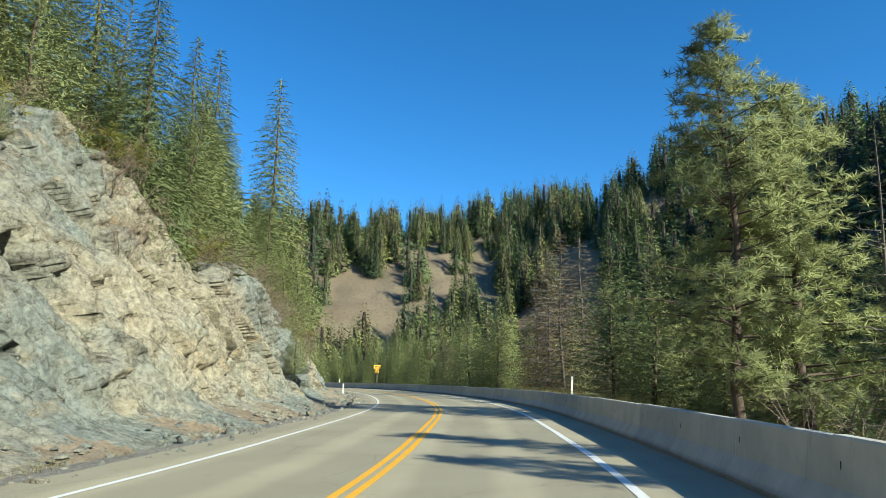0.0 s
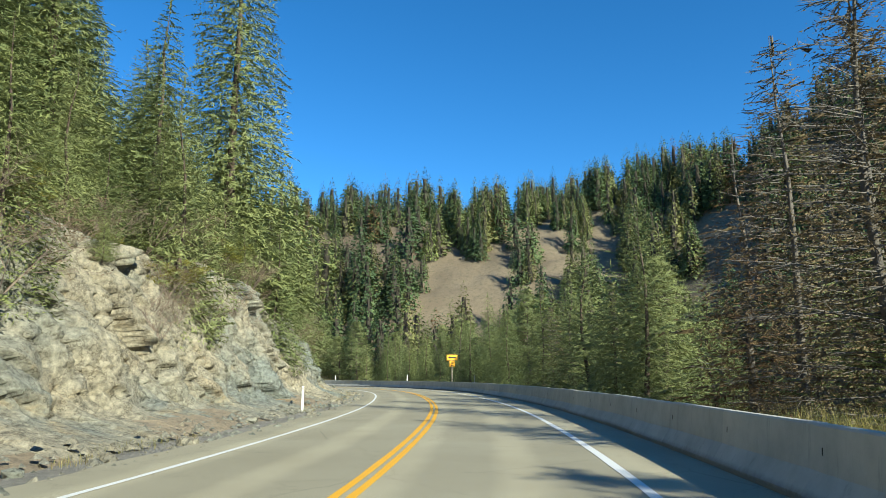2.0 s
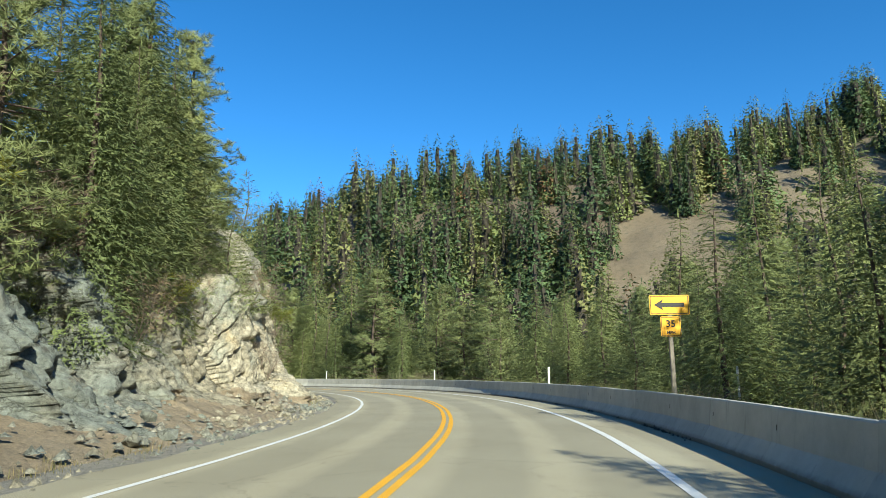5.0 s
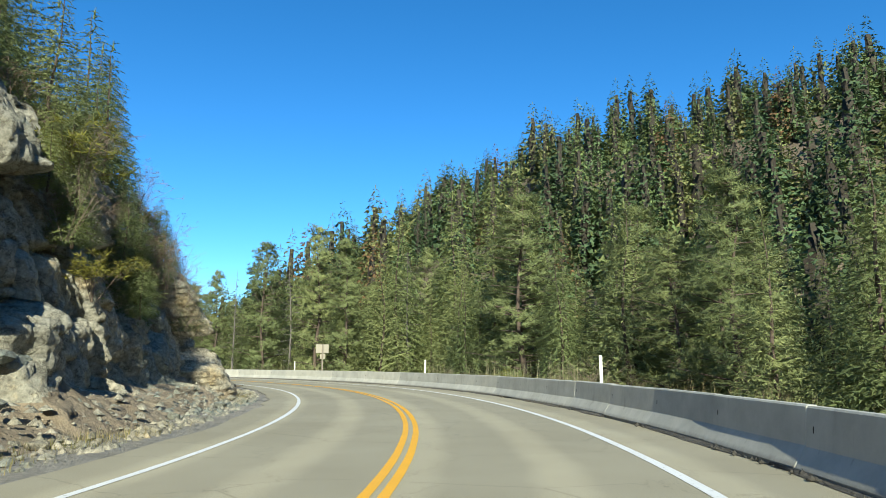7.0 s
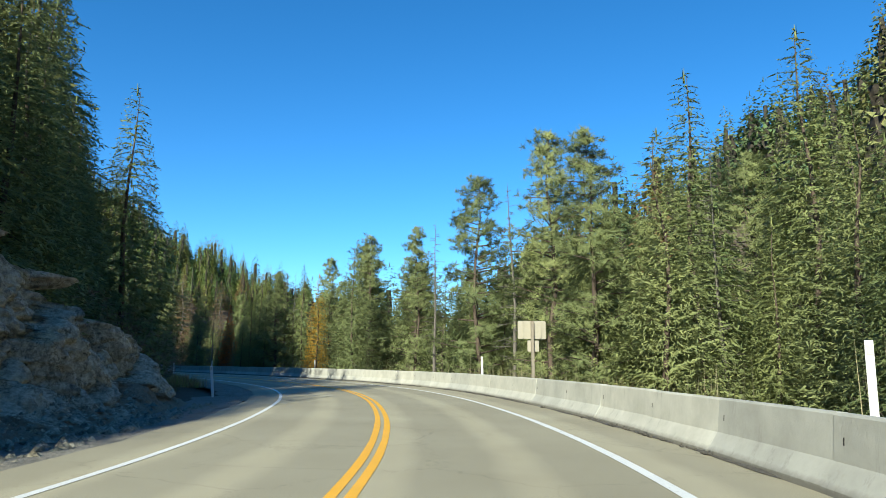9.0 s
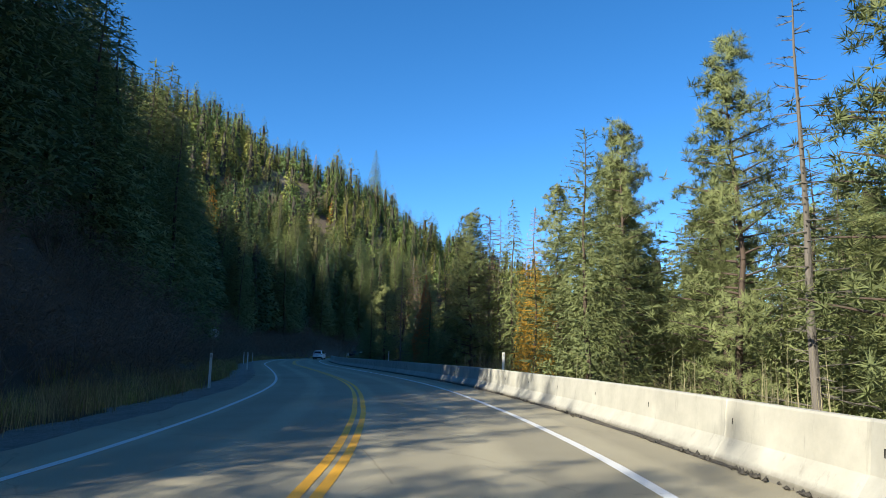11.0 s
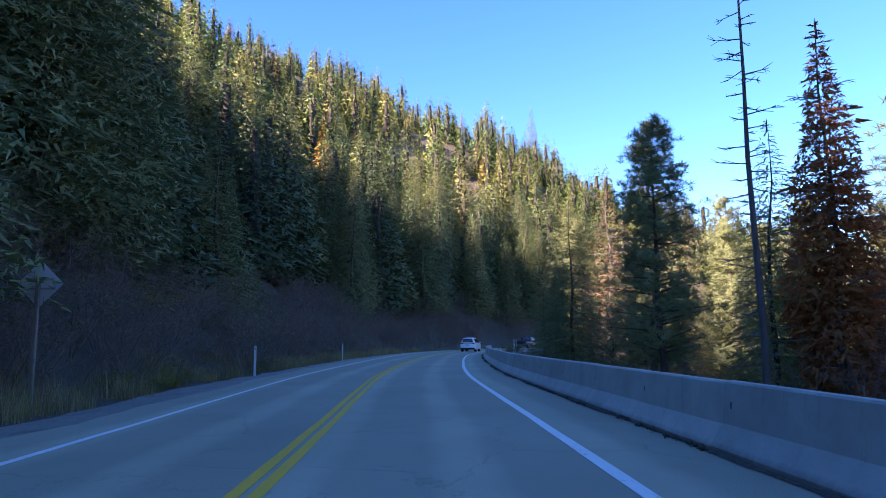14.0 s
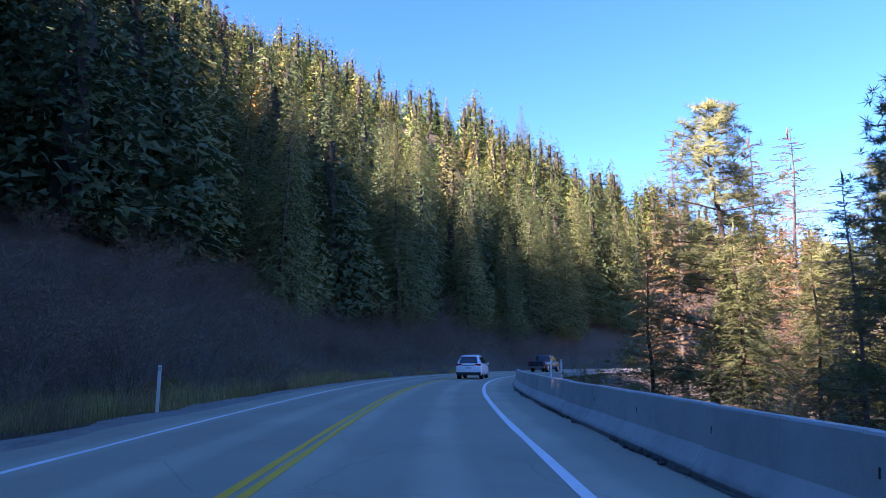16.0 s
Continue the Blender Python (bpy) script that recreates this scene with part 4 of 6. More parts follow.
# trees that stand out, as x, y, height of the tip above the road, kind
for x, y, tip, kind, fat in [
    (-19.6, 75.2, 37.0, "tall_fir", 1.0),
    (-12.2, 26.1, 18.5, "tall_fir", 1.15),
    (-14.2, 35.8, 21.0, "tall_fir", 1.1),
    (-15.5, 43.0, 24.0, "tall_fir", 1.05),
    (-17.5, 31.0, 25.0, "tall_fir", 1.0),
    (-20.5, 60.0, 27.0, "tall_fir", 0.9),
    (-22.6, 82.0, 19.5, "fir", 0.9),
    (-26.0, 88.0, 22.0, "fir", 0.9),
    (-20.0, 88.0, 15.0, "fir", 1.0),
    (-25.5, 99.5, 13.5, "pine", 1.0),
    (-27.5, 103.0, 15.0, "tall_fir", 1.0),
    (-30.0, 100.0, 17.0, "tall_fir", 1.0),
    (9.9, 22.6, 14.0, "pine", 1.1),
    (12.8, 24.1, 12.5, "pine", 1.2),
    (9.3, 52.7, 13.5, "dead_pine", 1.1),
    (9.2, 58.4, 13.0, "dead_pine", 1.1),
    (12.5, 60.3, 14.5, "dead_pine", 1.1),
    (2.3, 86.1, 9.0, "young_pine", 1.2),
    (-3.5, 98.9, 8.6, "fir", 1.2),
    (-4.6, 109.8, 9.0, "fir", 1.0),
    (-9.5, 116.9, 9.4, "fir", 1.3),
    (-30.5, 143.5, 7.5, "young_pine", 1.1),
    (-26.5, 142.0, 9.5, "fir", 1.1),
    (-56.7, 162.2, 19.0, "fir", 1.0),
    (-36.5, 154.1, 12.5, "fir", 1.0),
    (-52.6, 156.8, 14.3, "pine", 1.2),
    (-60.8, 163.3, 18.5, "fir", 1.0),
    (-72.6, 170.5, 21.0, "fir", 1.0),
    (-76.8, 165.9, 19.3, "fir", 1.0),
    (-76.8, 158.9, 14.0, "pine", 1.0),
    (-73.0, 160.5, 13.5, "young_pine", 1.0),
    (-84.8, 161.1, 16.9, "pine", 0.9),
    (-94.8, 160.2, 16.3, "pine", 0.9),
    (-96.0, 157.0, 12.8, "snag", 0.9),
    (-101.3, 157.3, 12.9, "pine", 0.8),
    (-114.6, 156.7, 14.5, "pine", 0.8),
    (-122.1, 152.7, 11.5, "gold_larch", 0.85),
    (-125.2, 154.7, 13.6, "pine", 0.7),
    (-127.7, 147.6, 11.2, "fir", 0.65),
    (-126.0, 150.6, 12.0, "snag", 0.8),
    (-109.0, 153.5, 12.5, "young_pine", 0.9),
    (-134.6, 146.6, 11.0, "fir", 0.9),
    (-137.0, 148.0, 13.0, "fir", 0.8),
    (-143.5, 144.6, 9.3, "orange_fir", 0.9),
    (-175.7, 141.8, 9.5, "snag", 0.9),
    (-158.3, 141.2, 11.4, "pine", 0.9),
    (-141.0, 142.4, 11.2, "snag", 0.72),
    (-199.8, 150.5, 15.8, "pine", 0.9),
    (-224.2, 138.5, 23.0, "rusty_fir", 1.2),
    (-218.0, 147.0, 21.0, "rusty_fir", 1.1),
    (-185.2, 135.8, 6.8, "fir", 1.3),
    (-188.4, 132.8, 7.0, "young_pine", 1.1),
    (-175.0, 138.9, 5.0, "young_pine", 1.3),
    (-66.0, 131.5, 13.0, "fir", 0.9),
    (-62.0, 129.0, 12.0, "fir", 0.9),
    (-70.5, 130.5, 13.5, "fir", 1.0),
    (-23.5, 80.0, 24.0, "tall_fir", 0.9),
    (-24.5, 86.5, 25.0, "tall_fir", 0.9),
    (-27.5, 94.5, 21.0, "fir", 0.9),
    (-36.0, 108.5, 19.0, "pine", 1.0),
    (-38.5, 112.0, 18.0, "fir", 1.0),
    (-21.9, 93.8, 12.0, "pine", 1.0),
    (-23.4, 97.1, 14.0, "tall_fir", 1.0),
    (-25.4, 100.2, 15.0, "tall_fir", 1.0),
    (-26.4, 103.2, 10.0, "pine", 1.0),
    (-22.0, 89.9, 15.0, "tall_fir", 0.9),
    (-25.4, 94.3, 17.0, "tall_fir", 0.9),
    (-33.5, 110.0, 17.0, "fir", 0.9),
    (-40.0, 115.0, 18.0, "fir", 0.9),
    (-44.0, 120.0, 15.0, "fir", 0.9),
    (-47.5, 121.0, 16.5, "fir", 0.9),
    (-51.0, 123.5, 15.0, "fir", 0.9),
    (-55.0, 126.0, 14.0, "fir", 0.9),
    (-59.1, 130.5, 12.5, "fir", 0.8),
    (8.7, 62.4, 10.8, "rusty_fir", 1.3),
    (11.2, 44.9, 10.5, "young_pine", 1.1),
    (13.2, 42.2, 11.0, "young_pine", 1.1),
    (3.0, 76.3, 9.7, "young_pine", 1.2),
    (5.6, 68.5, 10.0, "young_pine", 1.1),
    (4.3, 71.0, 6.0, "young_pine", 1.3),
    (0.1, 88.4, 8.2, "fir", 1.2),
    (-38.6, 112.7, 20.5, "fir", 1.1),
    (-35.4, 111.8, 17.0, "fir", 1.1),
    (-37.7, 115.5, 14.5, "pine", 0.9),
    (-33.5, 113.5, 13.0, "young_pine", 0.9),
    (-63.9, 129.9, 14.5, "fir", 1.0),
    (-52.8, 126.4, 15.5, "fir", 1.0),
    (-46.8, 124.5, 13.5, "fir", 1.0),
    (-49.5, 125.0, 14.5, "fir", 1.0),
    (-43.5, 121.8, 13.5, "fir", 1.0),
    (-68.4, 133.2, 14.0, "fir", 1.1),
    (-65.5, 132.0, 15.5, "fir", 1.1),
    (-76.0, 133.6, 11.6, "fir", 1.1),
    (-72.0, 132.8, 14.5, "fir", 1.1),
    (-80.5, 133.0, 14.0, "fir_mid", 1.1),
    (-85.5, 132.5, 15.0, "fir_mid", 1.1),
    (-90.0, 131.5, 17.0, "fir_mid", 1.1),
    (-79.0, 129.0, 19.0, "fir_mid", 1.1),
    (-72.0, 126.5, 20.0, "fir_mid", 1.1),
    (-96.0, 129.0, 20.0, "fir_mid", 1.1),
    (-103.0, 127.0, 22.0, "fir_mid", 1.1),
    (-135.9, 122.4, 24.0, "fir_mid", 1.0),
    (-151.0, 115.0, 33.0, "fir_mid", 1.0),
    (-295.3, 105.3, 34.8, "gold_larch", 0.9),
    (-349.7, 134.5, 50.1, "gold_larch", 0.9),
    (-202.1, 140.3, 15.4, "rusty_fir", 1.2),
    (-14.4, 122.6, 5.1, "young_pine", 1.3),
    (-16.8, 125.8, 7.2, "fir", 1.2),
    (-20.1, 129.7, 7.3, "fir", 1.2),
    (-373.8, 83.1, 91.4, "gold_larch", 0.9),
    (-458.0, 100.0, 120.0, "fir_mid", 0.8),
    (-144.3, 140.6, 7.3, "pine", 1.0),
    (-132.0, 145.4, 8.4, "fir", 0.85),
    (-125.5, 148.5, 11.6, "pine", 0.9),
    (-125.5, 151.5, 13.0, "fir", 0.8),
    (-128.5, 150.0, 12.2, "dead_pine", 1.0),
]:
    g0 = float(land(np.array([x]), np.array([y]))[0])
    plant(kind, x, y, tip - g0, g0 - 0.1, fat)
plant("fir_mid", -7.9, 36.6, 2.9, 1.6, 1.6)  # the small fir rooted in the rock face

taken, deep, brush = [], [], []
rs = random.Random(23)


def wood(n, u_range, s_range, heights, mixture, gap):
    """Scatters trees beside the road between two distances from its middle line."""
    us, ss = [], []
    tries = 0
    while len(us) < n and tries < n * 12:
        tries += 1
        u, s = rs.uniform(*u_range), rs.uniform(*s_range)
        x, y = road_point(u, s)
        x, y = float(x), float(y)
        if any((x - a) ** 2 + (y - b) ** 2 < gap * gap for a, b in taken):
            continue
        uu, s2 = beside([x], [y])
        if abs(s2[0]) < abs(s) - 0.5:
            continue
        if 220 < u < 253 and -9.3 < s < 0:  # the open verge before the diamond sign
            continue
        taken.append((x, y))
        us.append(u)
        kind = rs.choices([m[0] for m in mixture], [m[1] for m in mixture])[0]
        if kind == "fir_mid" and 0 < s <= 30:
            kind = "fir"
        t = rs.uniform(*heights) * (0.33 if "shrub" in kind else 0.6 if kind == "dead_pine" and u > 235 else 1)
        if 0 < s and u < 118 and "shrub" not in kind:  # low enough to leave the road in the sun
            reach_up = 0.62 * (s + 2) if u < 45 else 0.92 * (s + 1) if u < 88 else 1.4 * (s - 3.5)
            t = min(t, reach_up - float(land(np.array([x]), np.array([y]))[0]))
        fat = rs.uniform(0.85, 1.15)
        if kind == "fir_mid" and (s < -17 or s > 30):
            deep.append((x, y, float(land(np.array([x]), np.array([y]))[0]) - 0.15, t, 0))
            continue
        if kind == "brown_shrub" and u > 172 and s < -9.6:
            brush.append((x, y, float(land(np.array([x]), np.array([y]))[0]) - 0.15, t, fat))
            continue
        plant(kind, x, y, t, None, fat, 2)


wood(22, (0, 45), (11, 26), (9, 15), [("pine", 3), ("young_pine", 3), ("bare_shrub", 2), ("snag", 0.6)], 2.6)
wood(46, (45, 110), (11, 30), (8, 13), [("pine", 1), ("young_pine", 4), ("bare_shrub", 3), ("dead_pine", 1.6), ("rusty_fir", 0.4)], 2.6)
wood(60, (110, 175), (14, 40), (11, 17), [("fir", 1.3), ("fir_mid", 3.5), ("young_pine", 2), ("pine", 2)], 2.6)
wood(56, (175, 235), (14, 36), (12, 19), [("fir_mid", 2), ("pine", 3), ("young_pine", 2), ("snag", 0.6)], 2.8)
wood(48, (235, 310), (13, 45), (9, 16), [("fir_mid", 2), ("pine", 3), ("dead_pine", 0.7), ("rusty_fir", 1)], 3.2)
wood(46, (-20, 105), (-34, -12), (9, 18), [("fir", 3), ("young_pine", 2), ("leafy_shrub", 1.5), ("bare_shrub", 2)], 2.6)
wood(70, (0, 110), (-15, -10), (6, 11), [("bare_shrub", 1.5), ("brown_shrub", 2), ("leafy_shrub", 1.2)], 1.5)
wood(22, (129, 160), (-14, -10), (5, 10), [("bare_shrub", 3), ("leafy_shrub", 0.5)], 1.4)
wood(44, (146, 190), (-30, -13), (10, 17), [("fir", 3), ("fir_mid", 2)], 2.6)
wood(170, (180, 410), (-36, -15), (17, 28), [("fir", 1), ("fir_mid", 4)], 2.8)
wood(240, (172, 400), (-19, -8.2), (7, 13), [("bare_shrub", 2), ("brown_shrub", 5), ("leafy_shrub", 0.12)], 1.0)
wood(50, (100, 300), (7.5, 12), (4, 8), [("bare_shrub", 4), ("leafy_shrub", 0.5)], 1.4)
wood(34, (50, 112), (-16, -9.5), (7, 13), [("young_pine", 2), ("fir", 2), ("leafy_shrub", 3)], 2.0)
wood(20, (8, 55), (-18, -11.5), (8, 15), [("young_pine", 2), ("fir", 2), ("leafy_shrub", 0.5)], 2.2)
wood(14, (184, 200), (-15, -9.5), (11, 16), [("fir_mid", 3)], 2.2)
wood(16, (136, 160), (-18, -12.5), (7, 12), [("fir", 2), ("young_pine", 1), ("leafy_shrub", 1)], 1.8)
wood(40, (40, 112), (-24, -11), (12, 19), [("fir", 4), ("young_pine", 1)], 2.4)
wood(170, (190, 310), (-16, -8.6), (8, 13), [("brown_shrub", 5), ("bare_shrub", 1)], 0.8)
wood(56, (205, 305), (-8.4, -6.5), (2.4, 5.0), [("brown_shrub", 3), ("leafy_shrub", 1)], 0.7)
wood(150, (292, 385), (-19, -9.7), (8, 13), [("brown_shrub", 1)], 0.8)
wood(7, (238, 285), (9, 14.5), (7, 12), [("fir", 1), ("pine", 1), ("dead_pine", 1)], 3.0)


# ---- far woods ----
SHADE_CORE_VERTS = 5 * 6 * 2 * 3  # the corners of a far crown's bare inside, darkened to paint its shade


def far_forest(name, label, places, trees, seed, warm=(1.0, 1.0, 1.0)):
    g = np.random.RandomState(seed)
    V, T, N = [], [], []
    close = [rounded_normals(s, 0.3) for s in NEAR_FAR_TREES]
    plain = [rounded_normals(s, 0.3) for s in trees]
    off = np.abs(beside([p[0] for p in places], [p[1] for p in places])[1])
    tones = np.array([(0.066, 0.100, 0.043), (0.090, 0.122, 0.048), (0.125, 0.146, 0.054), (0.054, 0.084, 0.040), (0.135, 0.140, 0.056)])
    for (x, y, z, h, kind), away in zip(places, off):
        shapes = close if away < 60 and trees is FAR_TREES else plain
        base, nb = shapes[g.randint(len(shapes))]
        a = g.rand() * 6.283
        c, s = math.cos(a), math.sin(a)
        w = h * (0.85 + 0.4 * g.rand())
        v = np.stack([(base[:, 0] * c - base[:, 1] * s) * w + x, (base[:, 0] * s + base[:, 1] * c) * w + y, base[:, 2] * h + z], 1)
        V.append(v)
        N.append(np.stack([nb[:, 0] * c - nb[:, 1] * s, nb[:, 0] * s + nb[:, 1] * c, nb[:, 2]], 1))
        t = tones[g.randint(len(tones))] * (1.15 + 0.7 * g.rand()) * np.array(warm)
        if kind == 1:
            t = np.array([0.50, 0.24, 0.035])
        if kind == 2:
            t = np.array([0.20, 0.12, 0.06])
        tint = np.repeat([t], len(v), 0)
        # dark twig brown, with the crown's inner shade put into the colour
        tint[-SHADE_CORE_VERTS:] = (0.05, 0.042, 0.032)
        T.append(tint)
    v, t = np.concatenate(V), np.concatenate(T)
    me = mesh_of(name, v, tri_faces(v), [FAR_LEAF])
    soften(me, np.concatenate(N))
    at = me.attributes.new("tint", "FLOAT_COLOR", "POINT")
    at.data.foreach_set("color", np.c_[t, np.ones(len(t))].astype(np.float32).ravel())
    return tagged(new(name, me), label, "forest", kind="stuff")


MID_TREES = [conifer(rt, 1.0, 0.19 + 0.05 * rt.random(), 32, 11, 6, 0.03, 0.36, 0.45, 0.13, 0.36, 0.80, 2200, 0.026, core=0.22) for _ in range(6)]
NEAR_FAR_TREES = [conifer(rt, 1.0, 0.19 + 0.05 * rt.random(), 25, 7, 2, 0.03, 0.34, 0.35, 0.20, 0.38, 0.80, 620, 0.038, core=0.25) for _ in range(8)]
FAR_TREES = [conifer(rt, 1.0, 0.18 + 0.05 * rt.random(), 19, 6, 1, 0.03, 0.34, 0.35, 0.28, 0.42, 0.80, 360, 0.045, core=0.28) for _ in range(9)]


def scatter(n, box, test, seed, hmin, hmax, odd=(0.02, 0.02)):
    g = np.random.RandomState(seed)
    x = box[0] + (box[2] - box[0]) * g.rand(n)
    y = box[1] + (box[3] - box[1]) * g.rand(n)
    keep = test(x, y)
    x, y = x[keep], y[keep]
    z = land(x, y)
    out = []
    for a, b, c in zip(x, y, z):
        r = g.rand()
        out.append((a, b, c - 0.3, hmin + (hmax - hmin) * g.rand() ** 1.5, 1 if r < odd[0] else 2 if r < odd[0] + odd[1] else 0))
    return out


def across(x, y):
    u, s = beside(x, y)
    e = beyond_foot(x, y)
    open_ground = bare_slope(x, y) + 0.5 * fractal(x / 18, y / 30, 41) > 0.42
    return (s > 33) & (e > -55) & ((e > -6) | (x < -110) | (hash2(np.floor(x), np.floor(y), 3) < 0.5)) & (e < 150) & ~open_ground


def clumps(x, y):
    return (bare_slope(x, y) > 0.3) & ((fractal(x / 9, y / 24, 77) > 0.05) | ((beyond_foot(x, y) > 84) & (fractal(x / 5, y / 9, 78) > 0.0)))


def inner(x, y):
    u, s = beside(x, y)
    near = (s > -120) | ((x < -280) & (y > -20))
    thin = hash2(np.floor(x * 10), np.floor(y * 10), 5) < np.interp(-s, [30, 80, 160, 340], [1.0, 0.75, 0.5, 0.4])
    return (s < -30) & (s > -340) & (u > 70) & (land(x, y) > 4) & near & thin


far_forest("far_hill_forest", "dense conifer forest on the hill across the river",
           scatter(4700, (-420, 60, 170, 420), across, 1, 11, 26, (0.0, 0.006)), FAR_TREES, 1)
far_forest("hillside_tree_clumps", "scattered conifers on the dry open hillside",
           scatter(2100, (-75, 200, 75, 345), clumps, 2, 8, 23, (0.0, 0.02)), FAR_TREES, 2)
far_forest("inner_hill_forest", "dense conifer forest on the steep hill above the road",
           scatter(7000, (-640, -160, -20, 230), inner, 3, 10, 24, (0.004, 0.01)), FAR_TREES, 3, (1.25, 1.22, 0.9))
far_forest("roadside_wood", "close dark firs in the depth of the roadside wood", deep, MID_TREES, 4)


def joined_brush(name, label, places, kind, mats):
    """Many shrubs of the dense slope in one mesh."""
    V, F, M, o = [], [], [], 0
    for i, (x, y, z, tall, fat) in enumerate(places):
        tv, tf, cv = SHAPES[kind][i % len(SHAPES[kind])]
        tri = np.concatenate([tf[:, [0, 1, 2]], tf[:, [0, 2, 3]]])
        c, s, k = math.cos(i * 2.4), math.sin(i * 2.4), tall / 4.0
        for v, f, m in ((tv, tri, 0), (cv, tri_faces(cv), 1)):
            V.append(np.stack([(v[:, 0] * c - v[:, 1] * s) * k * fat + x, (v[:, 0] * s + v[:, 1] * c) * k * fat + y, v[:, 2] * k + z], 1))
            F.append(f + o)
            M.append(np.full(len(f), m, dtype=np.int32))
            o += len(v)
    me = mesh_of(name, np.concatenate(V), np.concatenate(F), mats)
    me.polygons.foreach_set("material_index", np.concatenate(M))
    return tagged(new(name, me), label, "brush", kind="stuff")


joined_brush("hillside_brush", "dense leafless brown brush on the shaded slope", brush, "brown_shrub", [TWIG, BROWN_LEAF])


# ---- signs and posts ----
SIGN_YELLOW = make_plain("sign_yellow", (0.85, 0.42, 0.01), 0.45, 0.0, 0.05)
SIGN_BLACK = make_plain("sign_black", (0.012, 0.012, 0.012), 0.5)
SIGN_BACK = make_plain("sign_back_metal", (0.40, 0.365, 0.29), 0.55, 0.1, 0.12)
BARE_METAL = make_plain("bare_aluminium", (0.62, 0.63, 0.64), 0.45, 0.2, 0.08)
WOOD_POST = make_bark("weathered_post_wood", (0.20, 0.17, 0.13), (0.34, 0.30, 0.24))
POST_WHITE = make_plain("white_plastic", (0.72, 0.72, 0.68), 0.5, 0.0, 0.12)


def plate(w, h, t, corner, mat, name):
    bm = bmesh.new()
    pts = []
    for cx, cy, a0 in ((w / 2 - corner, h / 2 - corner, 0), (-w / 2 + corner, h / 2 - corner, 90), (-w / 2 + corner, -h / 2 + corner, 180), (w / 2 - corner, -h / 2 + corner, 270)):
        for k in range(5):
            a = radians(a0 + 22.5 * k)
            pts.append((cx + corner * math.cos(a), 0, cy + corner * math.sin(a)))
    f = bm.faces.new([bm.verts.new(p) for p in pts])
    r = bmesh.ops.extrude_face_region(bm, geom=[f])
    bmesh.ops.translate(bm, verts=[v for v in r["geom"] if isinstance(v, bmesh.types.BMVert)], vec=(0, t, 0))
    return bm_mesh(name, bm, mat)


def polygon_plate(pts, t, mat, name):
    bm = bmesh.new()
    f = bm.faces.new([bm.verts.new((x, 0, z)) for x, z in pts])
    r = bmesh.ops.extrude_face_region(bm, geom=[f])
    bmesh.ops.translate(bm, verts=[v for v in r["geom"] if isinstance(v, bmesh.types.BMVert)], vec=(0, t, 0))
    return bm_mesh(name, bm, mat)


def lettering(text, size, mat):
    c = bpy.data.curves.new("lettering", "FONT")
    c.body, c.size, c.align_x, c.align_y, c.extrude, c.offset = text, size, "CENTER", "CENTER", 0.002, 0.004
    c.materials.append(mat)
    return c


def border(w, h, line, mat, name):
    pts_o = [(-w / 2, -h / 2), (w / 2, -h / 2), (w / 2, h / 2), (-w / 2, h / 2)]
    pts_i = [(x - math.copysign(line, x), z - math.copysign(line, z)) for x, z in pts_o]
    V = [(x, 0, z) for x, z in pts_o + pts_i]
    F = [(k, (k + 1) % 4, 4 + (k + 1) % 4, 4 + k) for k in range(4)]
    V += [(x, 0.003, z) for x, _, z in V]
    F = F + [tuple(i + 8 for i in f[::-1]) for f in F]
    return mesh_of(name, V, F, [mat])


def wooden_post(h, w):
    return bm_mesh("post", box_bm(w, w, h, 0.012, (0, 0, h / 2)), WOOD_POST)


def arrow_sign():
    """A large arrow panel over a speed plate on a wooden post; faces -y."""
    ob = tagged(new("curve_warning_sign"), "yellow one-direction arrow sign with a speed plate on a wooden post", "road sign")
    part("post", wooden_post(5.0, 0.12), ob, "weathered wooden post", pose(0, 0.08, -1.0))
    a = part("arrow_panel", plate(1.22, 0.61, 0.012, 0.04, SIGN_YELLOW, "arrow_panel"), ob, "yellow arrow panel", pose(0, 0, 3.72))
    part("border", border(1.17, 0.56, 0.018, SIGN_BLACK, "border"), a, "", pose(0, -0.006, 0))
    pts = [(-0.47, 0.0), (-0.19, 0.17), (-0.24, 0.065), (0.46, 0.065), (0.46, -0.065), (-0.24, -0.065), (-0.19, -0.17)]
    part("arrow", polygon_plate(pts, 0.004, SIGN_BLACK, "arrow"), a, "black arrow", pose(0, -0.008, 0))
    b = part("speed_plate", plate(0.61, 0.61, 0.012, 0.04, SIGN_YELLOW, "speed_plate"), ob, "yellow advisory speed plate", pose(0, 0, 3.06))
    part("border", border(0.57, 0.57, 0.014, SIGN_BLACK, "border"), b, "", pose(0, -0.006, 0))
    part("number", lettering("35", 0.30, SIGN_BLACK), b, "", pose(0, -0.008, 0.07, 90))
    part("unit", lettering("MPH", 0.13, SIGN_BLACK), b, "", pose(0, -0.008, -0.19, 90))
    return ob


